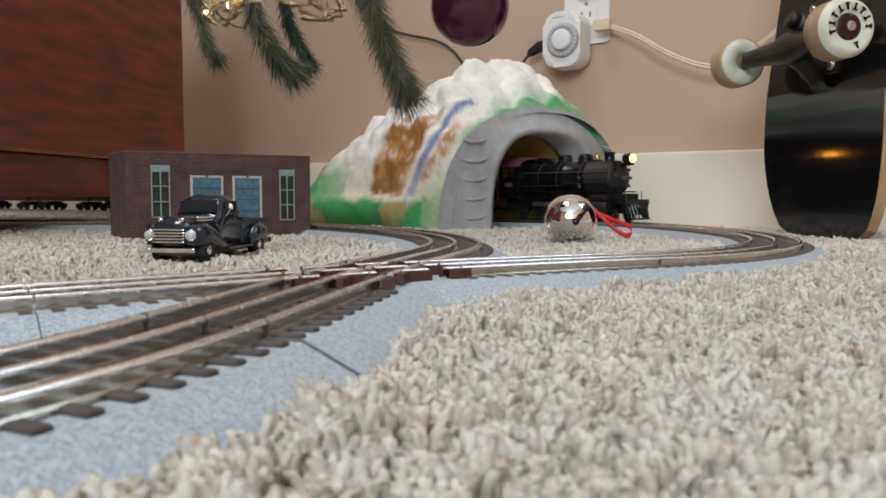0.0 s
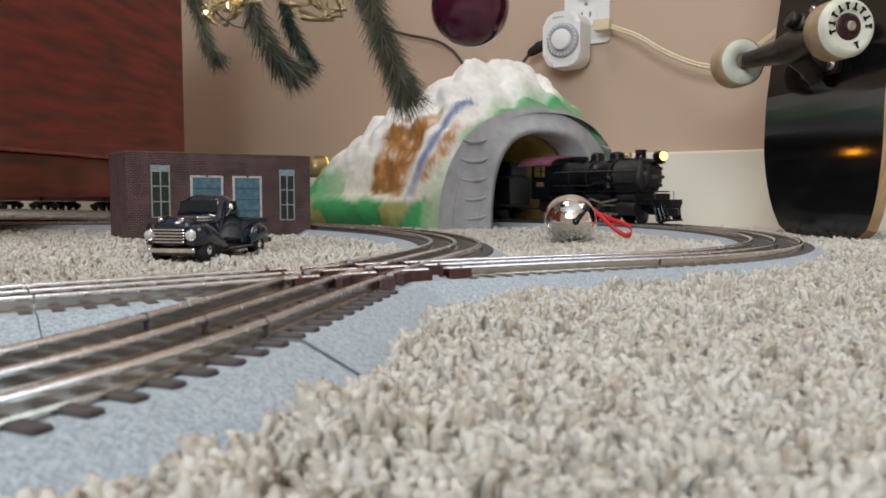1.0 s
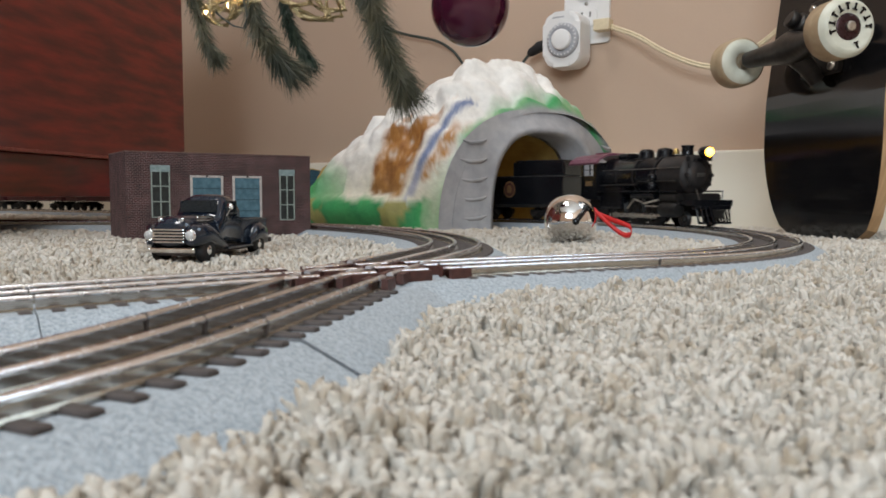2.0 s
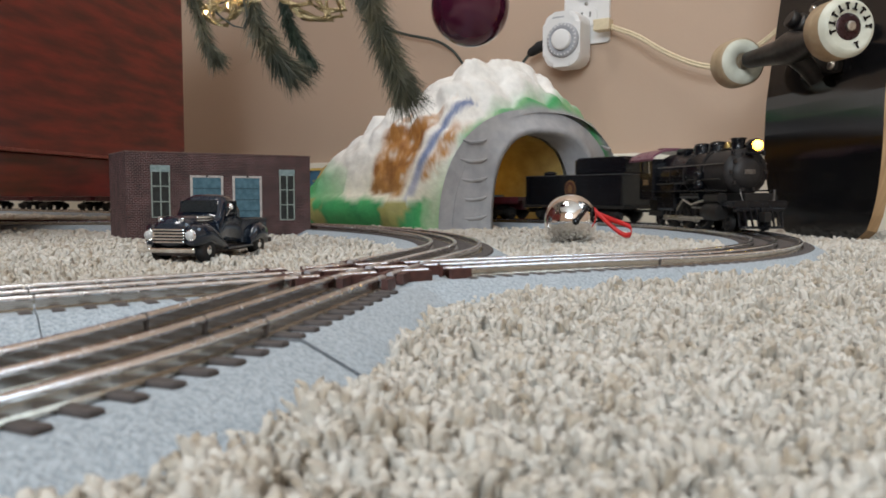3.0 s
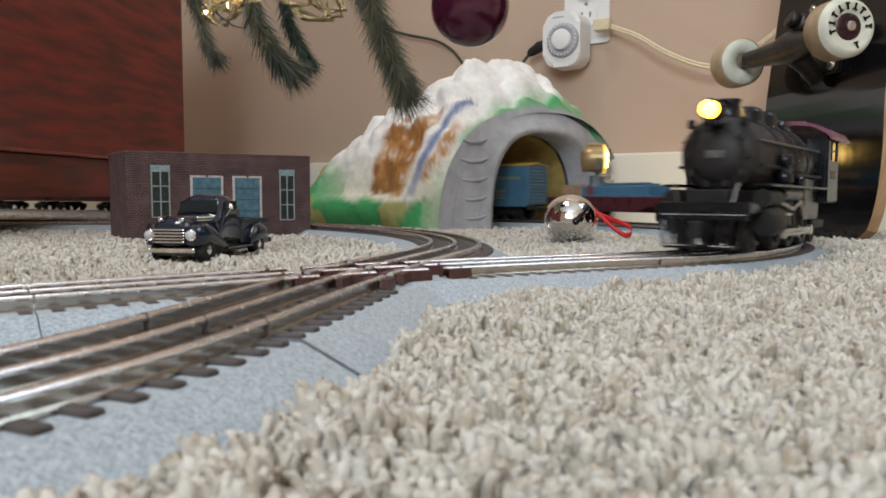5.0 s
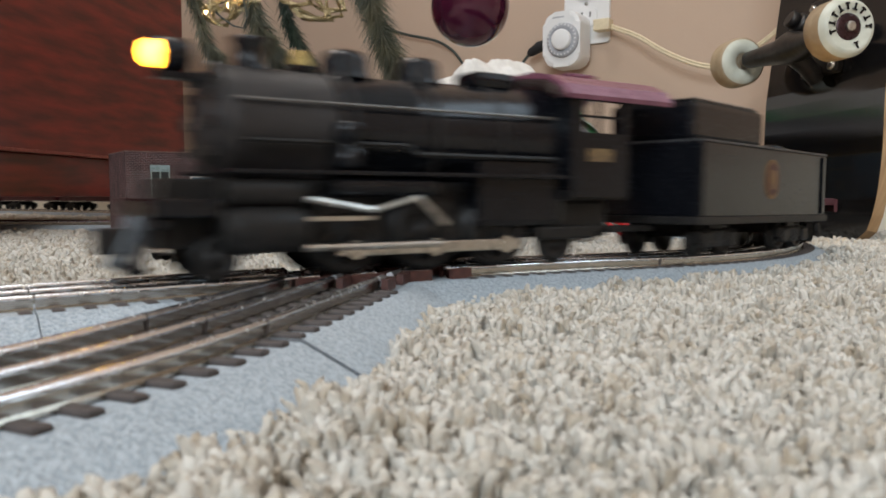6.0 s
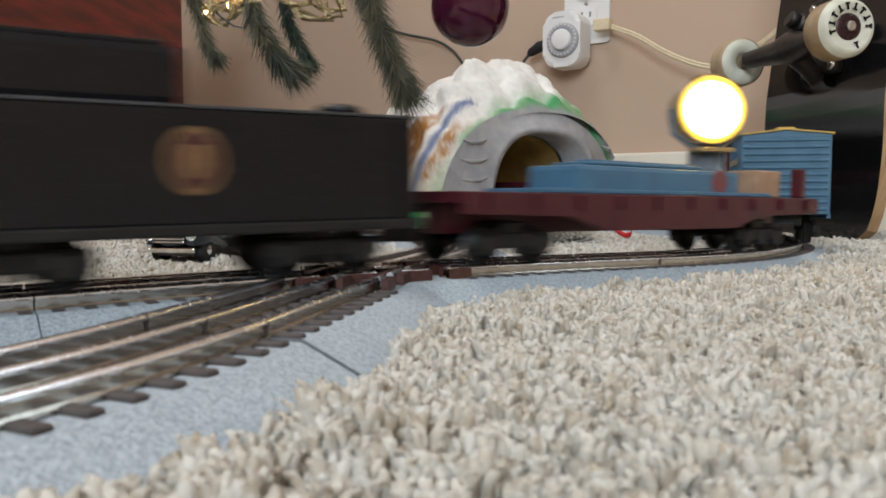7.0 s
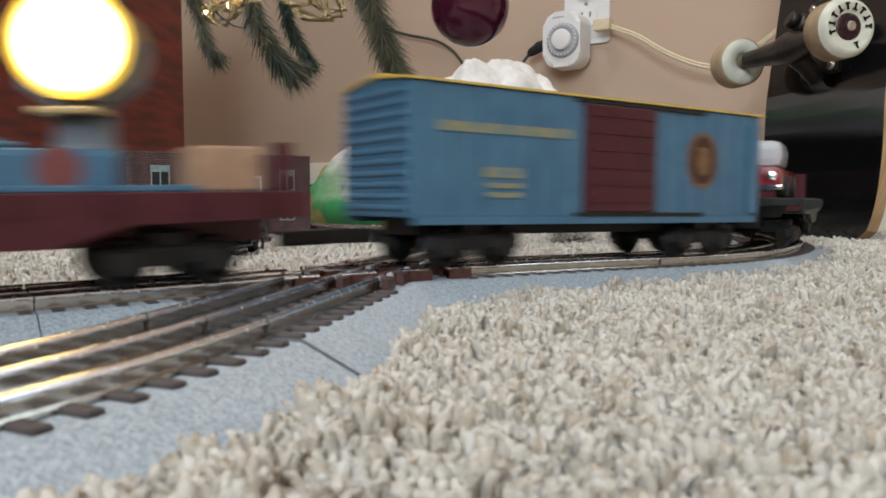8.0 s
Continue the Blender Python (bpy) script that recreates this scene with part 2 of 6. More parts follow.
def pile_material():
    """Yarn ends, each tuft a little lighter or browner than the next."""
    m, n, l, p = nodes_of("yarn")
    g = n.new("ShaderNodeNewGeometry")
    co = n.new("ShaderNodeTexCoord")
    t = n.new("ShaderNodeTexNoise")
    t.inputs["Scale"].default_value, t.inputs["Detail"].default_value = 120, 4
    f = n.new("ShaderNodeTexNoise")
    f.inputs["Scale"].default_value, f.inputs["Detail"].default_value = 1600, 3
    l.new(co.outputs["Object"], t.inputs["Vector"])
    l.new(co.outputs["Object"], f.inputs["Vector"])
    add = n.new("ShaderNodeMath")
    add.operation = "MULTIPLY_ADD"
    add.inputs[1].default_value = 0.34
    l.new(g.outputs["Random Per Island"], add.inputs[0])
    l.new(t.outputs["Fac"], add.inputs[2])
    ramp = n.new("ShaderNodeValToRGB")
    e = ramp.color_ramp.elements
    e[0].position, e[0].color = 0.40, (0.56, 0.475, 0.365, 1)
    e[1].position, e[1].color = 0.88, (0.80, 0.76, 0.69, 1)
    mid = e.new(0.62)
    mid.color = (0.71, 0.655, 0.57, 1)
    l.new(add.outputs[0], ramp.inputs[0])
    l.new(ramp.outputs[0], p.inputs["Base Color"])
    p.inputs["Roughness"].default_value = 0.95
    p.inputs["Specular IOR Level"].default_value = 0.1
    p.inputs["Sheen Weight"].default_value = 0.25
    b = n.new("ShaderNodeBump")
    b.inputs["Strength"].default_value, b.inputs["Distance"].default_value = 0.5, 0.0004
    l.new(f.outputs["Fac"], b.inputs["Height"])
    l.new(b.outputs["Normal"], p.inputs["Normal"])
    glow = n.new("ShaderNodeBsdfTranslucent")
    l.new(ramp.outputs[0], glow.inputs["Color"])
    both = n.new("ShaderNodeMixShader")
    both.inputs[0].default_value = 0.26
    l.new(p.outputs[0], both.inputs[1])
    l.new(glow.outputs[0], both.inputs[2])
    l.new(both.outputs[0], n["Material Output"].inputs["Surface"])
    return m


M_PILE = pile_material()


def brick_material():
    """Printed brickwork on card, bricks about 3 mm long."""
    m, n, l, p = nodes_of("printed_brick")
    co = n.new("ShaderNodeTexCoord")
    sep = n.new("ShaderNodeSeparateXYZ")
    cmb = n.new("ShaderNodeCombineXYZ")
    add = n.new("ShaderNodeMath")
    l.new(co.outputs["Object"], sep.inputs[0])
    l.new(sep.outputs[0], add.inputs[0])
    l.new(sep.outputs[1], add.inputs[1])
    l.new(add.outputs[0], cmb.inputs[0])
    l.new(sep.outputs[2], cmb.inputs[1])
    br = n.new("ShaderNodeTexBrick")
    br.inputs["Color1"].default_value, br.inputs["Color2"].default_value, br.inputs["Mortar"].default_value = (0.058, 0.016, 0.016, 1), (0.024, 0.008, 0.009, 1), (0.17, 0.115, 0.11, 1)
    br.inputs["Scale"].default_value, br.inputs["Mortar Size"].default_value = 1, 0.00024
    br.inputs["Brick Width"].default_value, br.inputs["Row Height"].default_value = 0.0042, 0.0016
    l.new(cmb.outputs[0], br.inputs["Vector"])
    t = n.new("ShaderNodeTexNoise")
    t.inputs["Scale"].default_value, t.inputs["Detail"].default_value = 70, 5
    l.new(co.outputs["Object"], t.inputs["Vector"])
    hsv = n.new("ShaderNodeHueSaturation")
    r = n.new("ShaderNodeMapRange")
    r.inputs[1].default_value, r.inputs[2].default_value, r.inputs[3].default_value, r.inputs[4].default_value = 0.3, 0.7, 0.6, 1.35
    l.new(t.outputs["Fac"], r.inputs[0])
    l.new(r.outputs[0], hsv.inputs["Value"])
    l.new(br.outputs["Color"], hsv.inputs["Color"])
    l.new(hsv.outputs[0], p.inputs["Base Color"])
    p.inputs["Roughness"].default_value = 0.7
    return m


M_BRICK = brick_material()

# ---------------------------------------------------------------- mesh tools


def link(name, bm, material, parent=None, label="", smooth=False):
    me = bpy.data.meshes.new(name)
    if smooth:
        for f in bm.faces:
            if len(f.verts) > 4:
                for e in f.edges:
                    e.smooth = False
    bm.normal_update()
    bm.to_mesh(me)
    bm.free()
    for m in (material if isinstance(material, (list, tuple)) else (material,)):
        me.materials.append(m)
    if smooth:
        for p in me.polygons:
            p.use_smooth = True
    ob = new(name, me)
    if parent:
        ob.parent = parent
    if label:
        ob["label"] = label
    return ob


def part(name, bm, material, parent, label="", smooth=False):
    return link(name, bm, material, parent, label, smooth)


def empty(name, m, label="", category="", group=""):
    e = new(name)
    e.empty_display_size = 0.01
    e.matrix_world = m
    return tagged(e, label, category, group)


def box(x0, x1, y0, y1, z0, z1, bevel=0.0, bm=None, seg=2):
    bm = bm or bmesh.new()
    r = bmesh.ops.create_cube(bm, size=1)
    bmesh.ops.scale(bm, vec=(x1 - x0, y1 - y0, z1 - z0), verts=r["verts"])
    bmesh.ops.translate(bm, vec=((x0 + x1) / 2, (y0 + y1) / 2, (z0 + z1) / 2), verts=r["verts"])
    if bevel:
        bmesh.ops.bevel(bm, geom=list({e for v in r["verts"] for e in v.link_edges}), offset=bevel, segments=seg, affect="EDGES", profile=0.6)
    return bm


def tube(points, radius, sides=8, bm=None, closed=False):
    """A round bar along points; radius may be a list."""
    bm = bm or bmesh.new()
    pts = [Vector(p) for p in points]
    rings = []
    for i, p in enumerate(pts):
        a, b = pts[i - 1 if i or closed else 0], pts[(i + 1) % len(pts) if closed or i + 1 < len(pts) else i]
        q = (b - a).to_track_quat("Z", "Y")
        r = radius[i] if isinstance(radius, (list, tuple)) else radius
        rings.append([bm.verts.new(p + q @ Vector((r * math.cos(k * math.tau / sides), r * math.sin(k * math.tau / sides), 0))) for k in range(sides)])
    n = len(rings)
    for i in range(n if closed else n - 1):
        for k in range(sides):
            bm.faces.new((rings[i][k], rings[i][(k + 1) % sides], rings[(i + 1) % n][(k + 1) % sides], rings[(i + 1) % n][k]))
    if not closed:
        bm.faces.new(rings[0][::-1])
        bm.faces.new(rings[-1])
    return bm


def lathe(profile, m=None, sides=32, bm=None):
    """A turned body round the z axis; profile of (radius, z); m places it."""
    bm = bm or bmesh.new()
    m = m or Matrix()
    rings = [[bm.verts.new(m @ Vector((r * math.cos(k * math.tau / sides), r * math.sin(k * math.tau / sides), z))) for k in range(sides)] for r, z in profile]
    for a, b in zip(rings, rings[1:]):
        for k in range(sides):
            bm.faces.new((a[k], a[(k + 1) % sides], b[(k + 1) % sides], b[k]))
    if profile[0][0] > 1e-6:
        bm.faces.new(rings[0][::-1])
    if profile[-1][0] > 1e-6:
        bm.faces.new(rings[-1])
    bmesh.ops.remove_doubles(bm, verts=bm.verts, dist=1e-7)
    return bm


def prism(outline, depth, m=None, bm=None, bevel=0.0):
    """A closed outline in x and y, thickened along z from 0 to depth; m places it."""
    bm = bm or bmesh.new()
    m = m or Matrix()
    lo = [bm.verts.new(m @ Vector((x, y, 0))) for x, y in outline]
    hi = [bm.verts.new(m @ Vector((x, y, depth))) for x, y in outline]
    bm.faces.new(lo[::-1])
    top = bm.faces.new(hi)
    for k in range(len(lo)):
        j = (k + 1) % len(lo)
        bm.faces.new((lo[k], lo[j], hi[j], hi[k]))
    if bevel:
        bmesh.ops.bevel(bm, geom=list(top.edges), offset=bevel, segments=2, affect="EDGES", profile=0.6)
    return bm


def sweep(line, s0, s1, section, step=0.01, bm=None, lift=rail_z, cap=True):
    """A section of (offset to the right, height against the railhead) along a line of track."""
    bm = bm or bmesh.new()
    n = max(2, int((s1 - s0) / step) + 1)
    rings = []
    for i in range(n):
        p, a = line(s0 + (s1 - s0) * i / (n - 1))
        z = lift(p.x, p.y)
        r = right_of(a)
        rings.append([bm.verts.new((p.x + r.x * o, p.y + r.y * o, z + h)) for o, h in section])
    k = len(section)
    for a, b in zip(rings, rings[1:]):
        for j in range(k):
            bm.faces.new((a[j], a[(j + 1) % k], b[(j + 1) % k], b[j]))
    if cap:
        bm.faces.new(rings[0][::-1])
        bm.faces.new(rings[-1])
    bmesh.ops.recalc_face_normals(bm, faces=bm.faces)
    return bm


FLIP = pose(0, 0, 0, 90)  # stands an outline drawn in x and y up in x and z

# ---------------------------------------------------------------- room
wd, wn = heading(WALL_A), right_of(WALL_A)
ROOM = Matrix(((wd.x, wn.x, 0, WALL_P.x), (wd.y, wn.y, 0, WALL_P.y), (0, 0, 1, 0), (0, 0, 0, 1)))  # x along the wall, y out through it


def structure(name, bm, material, label, category, m=ROOM):
    ob = tagged(link(name, bm, material), label, category, kind="structure")
    ob.matrix_world = m
    return ob


# the hole in this wall is added for the unseen rail fill lamp
north = bmesh.new()
box(-0.75, 3.4, 0, 0.12, -0.03, 2.42, bm=north)
box(-2.2, -1.85, 0, 0.12, -0.03, 2.42, bm=north)
box(-1.85, -0.75, 0, 0.12, -0.03, 0.85, bm=north)
box(-1.85, -0.75, 0, 0.12, 2.05, 2.42, bm=north)
structure("wall_north", north, M_WALL, "tan painted plaster wall with faint texture", "wall")
structure("wall_east", box(-2.32, -2.2, -3.6, 0.12, -0.03, 2.42), M_WALL, "tan painted plaster wall at the side", "wall")
structure("wall_west", box(3.4, 3.52, -3.6, 0.12, -0.03, 2.42), M_WALL, "tan painted plaster wall at the far side", "wall")
south = bmesh.new()
box(-2.2, -2.0, -3.72, -3.6, -0.03, 2.42, bm=south)
box(-0.1, 3.4, -3.72, -3.6, -0.03, 2.42, bm=south)
box(-2.0, -0.1, -3.72, -3.6, -0.03, 0.8, bm=south)
box(-2.0, -0.1, -3.72, -3.6, 2.1, 2.42, bm=south)
structure("wall_south", south, M_WALL, "tan painted plaster wall with a window opening", "wall")
structure("ceiling", box(-2.32, 3.52, -3.72, 0.12, 2.42, 2.5), M_CEIL, "white painted ceiling", "ceiling")
structure("baseboard", box(-2.2, 3.4, -0.014, -0.001, -0.02, 0.101, 0.003), M_TRIM, "cream painted baseboard along the wall", "baseboard")
structure("floor", box(-2.2, 3.4, -3.6, 0, -0.06, -0.009), M_CARPET, "beige plush carpet with a twisted pile", "floor")

# ---------------------------------------------------------------- tracks
G = 0.015875
TRACK_A = empty("track", Matrix(), "grey three-rail toy track branch curving across the main line", "track", "toy railway tracks")
TRACK_B = empty("track", Matrix(), "grey three-rail toy track with bright rails on the carpet", "track", "toy railway tracks")
ROADBED = [(-0.046, -0.016), (-0.042, -0.013), (-0.027, -0.0052), (-0.0255, -0.0045), (0.0255, -0.0045), (0.027, -0.0052), (0.042, -0.013), (0.046, -0.016)]


def rail_head(o, w=0.0013):
    return [(o - w, -0.0014)] + [(o + w * math.sin(radians(k)), -0.0009 * (1 - math.cos(radians(k)))) for k in range(-80, 81, 20)] + [(o + w, -0.0014)]


def rail_web(o):
    return [(o - 0.0021, -0.0047), (o - 0.0021, -0.0042), (o - 0.0007, -0.0037), (o - 0.0007, -0.0012), (o + 0.0007, -0.0012), (o + 0.0007, -0.0037), (o + 0.0021, -0.0042), (o + 0.0021, -0.0047)]


def rail(track, line, s0, s1, o, material, step=0.006):
    r = part("rail", sweep(line, s0, s1, rail_head(o), step), material, track, "bright steel railhead", True)
    part("rail_web", sweep(line, s0, s1, rail_web(o), step), M_WEB, r, "shiny brownish rail web")


def lay(track, line, spans, sink=0.0):
    """Roadbed, rails and ties for stretches of one line."""
    for s0, s1, bed in spans:
        if bed:
            part("roadbed", sweep(line, s0 + 0.0004, s1 - 0.0004, [(o, h - sink) for o, h in ROADBED], 0.006), M_BALLAST, track, "grey moulded ballast roadbed")
        for o in (-G, 0, G):
            rail(track, line, s0 + 0.0003, s1 - 0.0003, o, M_RAIL)


lay(TRACK_B, line_b, [(-1.25, -0.36, True), (-0.36, -0.115, True), (-0.115, -0.034, False), (0.034, 0.148, False), (0.148, 0.43, True), (0.43, 0.7, True), (0.7, 0.95, True), (0.95, 1.2, True), (1.2, 2.2, True), (2.2, 3.3, True)])
part("roadbed", sweep(line_b, -0.115, 0.148, ROADBED, 0.006), M_BALLAST, TRACK_B, "grey moulded ballast of the crossing")
lay(TRACK_A, line_a, [(-0.62, -0.32, True), (-0.32, -0.118, True), (-0.118, -0.034, False), (0.034, 0.115, False), (0.115, 0.45, True), (0.45, 0.8, True), (0.8, 1.5, True)], 0.0006)
part("roadbed", sweep(line_a, -0.118, 0.115, [(o, h - 0.0005) for o, h in ROADBED], 0.006), M_BALLAST, TRACK_A, "grey moulded ballast of the crossing")
# rails through the crossing, with flangeway gaps and dark guard pieces
for track, line in ((TRACK_B, line_b), (TRACK_A, line_a)):
    for o in (-G, 0, G):
        for s0, s1 in ((-0.033, -0.0265), (-0.0185, -0.004), (0.004, 0.0185), (0.0265, 0.033)):
            rail(track, line, s0, s1, o, M_RAIL if track is TRACK_B else M_RAIL_DARK, 0.004)
    for o in (-G - 0.0036, -G + 0.0036, G - 0.0036, G + 0.0036, 0.0034, -0.0034):
        for s0, s1 in ((-0.036, -0.027), (-0.018, -0.0045), (0.0045, 0.018), (0.027, 0.036)):
            part("guard", sweep(line, s0, s1, [(o - 0.0012, -0.0045), (o - 0.0012, -0.0006), (o + 0.0012, -0.0006), (o + 0.0012, -0.0045)], 0.004), M_FROG, track, "brown plastic guard piece")
tie_mesh, TIE_STEP = None, 0.0085
for track, line, a, b in ((TRACK_A, line_a, -0.34, 0.62), (TRACK_B, line_b, -0.36, 1.15)):
    n = int((b - a) / TIE_STEP)
    for i in range(n):
        s = a + (i + 0.5) * TIE_STEP
        if abs(s) < 0.03:
            continue
        p, h = line(s)
        if tie_mesh is None:
            t = part("tie", box(-0.0245, 0.0245, -0.0018, 0.0018, -0.006, -0.0040, 0.0004, seg=1), M_TIE, track)
            tie_mesh = t.data
        else:
            t = new("tie", tie_mesh)
            t.parent = track
        t.matrix_basis = pose(p.x, p.y, rail_z(p.x, p.y), 0, 0, -math.degrees(h))
# seams where two lengths of track meet
for track, line, seams in ((TRACK_A, line_a, (-0.118,)), (TRACK_B, line_b, (0.148,))):
    for s in seams:
        for o in (-G, 0, G):
            part("rail_joint", sweep(line, s - 0.00035, s + 0.00035, [(o - 0.0010, -0.0046), (o - 0.0014, -0.0012), (o - 0.0006, 0.00012), (o + 0.0006, 0.00012), (o + 0.0014, -0.0012), (o + 0.0010, -0.0046)], 0.0007), M_TIE, track, "dark gap between two rails")
        part("seam", sweep(line, s - 0.00012, s + 0.00012, [(u, v + 0.00006) for u, v in ROADBED], 0.001), M_SEAM, track, "dark seam across the roadbed")


# ---------------------------------------------------------------- carpet pile
def pile():
    """Curled yarn ends that lean together in tufts, thick on the open floor, none on the roadbeds."""
    rng = np.random.default_rng(4)
    lines = np.array([line_b(s)[0][:] for s in np.arange(-1.2, 3.2, 0.008)] + [line_a(s)[0][:] for s in np.arange(-0.6, 1.5, 0.008)])
    vs, fs, count = [], [], 0
    for y0, y1, step, sides, rings in ((0.065, 0.26, 0.00145, 5, 5), (0.26, 0.48, 0.0020, 5, 4), (0.48, 0.80, 0.0031, 4, 4), (0.80, 1.75, 0.0062, 4, 3)):
        gx, gy = np.meshgrid(np.arange(-0.62 * y1 - 0.02, 0.62 * y1 + 0.02, step), np.arange(y0, y1, step))
        pts = np.stack([gx.ravel(), gy.ravel()], 1) + rng.normal(0, step * 0.33, (gx.size, 2))
        pts = pts[np.abs(pts[:, 0]) < 0.62 * pts[:, 1] + 0.02]
        pts = pts[(pts - np.array(WALL_P[:])) @ np.array(wn[:]) < -0.016]
        near = np.full(len(pts), 9.0)
        for k in range(0, len(lines), 60):
            near = np.minimum(near, np.sqrt(((pts[:, None] - lines[None, k:k + 60]) ** 2).sum(2)).min(1))
        keep = near > 0.0315 + 0.013 * np.clip((0.30 - pts[:, 1]) / 0.1, 0, 1) + rng.uniform(-0.002, 0.003, len(pts))
        pts, near = pts[keep], near[keep]
        n = len(pts)
        cell = max(0.0056, step * 1.6)
        warp = pts + 0.0021 * np.stack([np.sin(pts[:, 1] * 430 + 2 * np.sin(pts[:, 0] * 190)), np.sin(pts[:, 0] * 390 + 2 * np.sin(pts[:, 1] * 230))], 1)
        grid = np.round(warp / cell)
        chance = lambda a, b: (np.sin(grid[:, 0] * a + grid[:, 1] * b) * 43758.5453) % 1.0
        r1, r2, r3 = chance(12.9898, 78.233), chance(39.346, 11.135), chance(73.156, 52.235)
        axis = grid * cell + cell * 0.5 * np.stack([r1 - 0.5, r2 - 0.5], 1)
        pull = axis - warp
        far = np.sqrt((pull ** 2).sum(1)) / cell
        front = np.clip((pts[:, 0] * 0.838 - (pts[:, 1] - 0.30) * 0.546 + 0.03) / 0.05, 0, 1) * np.clip((0.75 - pts[:, 1]) / 0.2, 0, 1)
        tall = 0.0136 + 0.0030 * (r3 - 0.5) + rng.normal(0, 0.0003, n) + 0.0044 * front * np.clip((near - 0.026) / 0.012, 0, 1) + 0.0010 * np.sin(pts[:, 0] * 90 + 3 * np.sin(pts[:, 1] * 40)) + 0.0009 * np.sin(pts[:, 1] * 110 + pts[:, 0] * 60)
        tall -= 0.0085 * np.clip(far, 0, 0.75) ** 2
        lean = 0.10 * pull + 0.0040 * np.stack([r2 - 0.5, r1 - 0.5], 1)
        a = rng.uniform(0, math.tau, n)
        bow = np.stack([np.cos(a), np.sin(a)], 1) * rng.uniform(0.0004, 0.0019, n)[:, None] - 0.30 * pull
        wide = max(0.00098, step * 0.54) * rng.uniform(0.75, 1.25, n)
        shape = {5: ((0.0, 0.8, 0), (0.60, 0.95, 0), (0.86, 1.08, 0.3), (0.97, 1.0, 0.8), (1.0, 0.6, 1.3)), 4: ((0.0, 0.85, 0), (0.70, 1.0, 0.05), (0.94, 1.05, 0.6), (1.0, 0.6, 1.2)), 3: ((0.2, 1.0, 0), (0.86, 1.1, 0.4), (1.0, 0.6, 1.1))}[rings]
        ring = []
        for u, r, out in shape:
            centre = np.concatenate([pts + lean * u + bow * out, (-0.0118 + tall * u)[:, None]], 1)
            for k in range(sides):
                b = k * math.tau / sides + rng.uniform(0, 0.9, n)
                rr = wide * r * rng.uniform(0.65, 1.35, n)
                ring.append(centre + np.stack([np.cos(b) * rr, np.sin(b) * rr, rng.normal(0, 0.00025, n)], 1))
        per = rings * sides
        quads = np.array([[i * sides + k, i * sides + (k + 1) % sides, (i + 1) * sides + (k + 1) % sides, (i + 1) * sides + k] for i in range(rings - 1) for k in range(sides)] + [[per - sides, per - sides + 1, per - sides + 2, per - sides + 3]])
        vs.append(np.stack(ring, 1).reshape(-1, 3))
        fs.append((quads[None] + (np.arange(n) * per)[:, None, None] + count).reshape(-1, 4))
        count += n * per
    v, f = np.concatenate(vs), np.concatenate(fs)
    me = bpy.data.meshes.new("carpet_pile")
    me.vertices.add(len(v))
    me.vertices.foreach_set("co", v.ravel())
    me.loops.add(f.size)
    me.loops.foreach_set("vertex_index", f.ravel().astype(np.int32))
    me.polygons.add(len(f))
    me.polygons.foreach_set("loop_start", np.arange(0, f.size, 4, dtype=np.int32))
    me.polygons.foreach_set("use_smooth", np.ones(len(f), dtype=bool))
    me.update(calc_edges=True)
    me.materials.append(M_PILE)
    tagged(new("carpet_pile", me), "beige twisted carpet pile with uneven tufts", "carpet", kind="stuff")


pile()


# ---------------------------------------------------------------- cabinet behind the garage
def cabinet():
    c = empty("cabinet", pose(-0.46, 0.8, 0, 0, 0, -8.4), "red-stained wooden chest on low feet, worn grain", "chest")
    part("side_panel", box(-0.5, 0, -0.6, 0.41, 0.0895, 0.42, 0.004), M_RED, c, "red-stained plank side with dark grain")
    part("skirt", box(-0.495, -0.012, -0.59, 0.398, 0.040, 0.0893, 0.002), M_RED, c, "recessed red skirt board")
    part("edge_strip", box(-0.003, 0.0015, -0.6, 0.41, 0.0885, 0.0925, 0.001), M_RED_EDGE, c, "lighter red edge")
    for x in (-0.47, -0.06):
        part("foot", box(x - 0.02, x + 0.02, -0.58, -0.54, -0.009, 0.042, 0.003), M_RED, c)
    part("foot", box(-0.49, -0.45, 0.35, 0.39, -0.009, 0.042, 0.003), M_RED, c)
    part("lid", box(-0.51, 0.01, -0.61, 0.42, 0.421, 0.440, 0.004), M_RED, c)


cabinet()


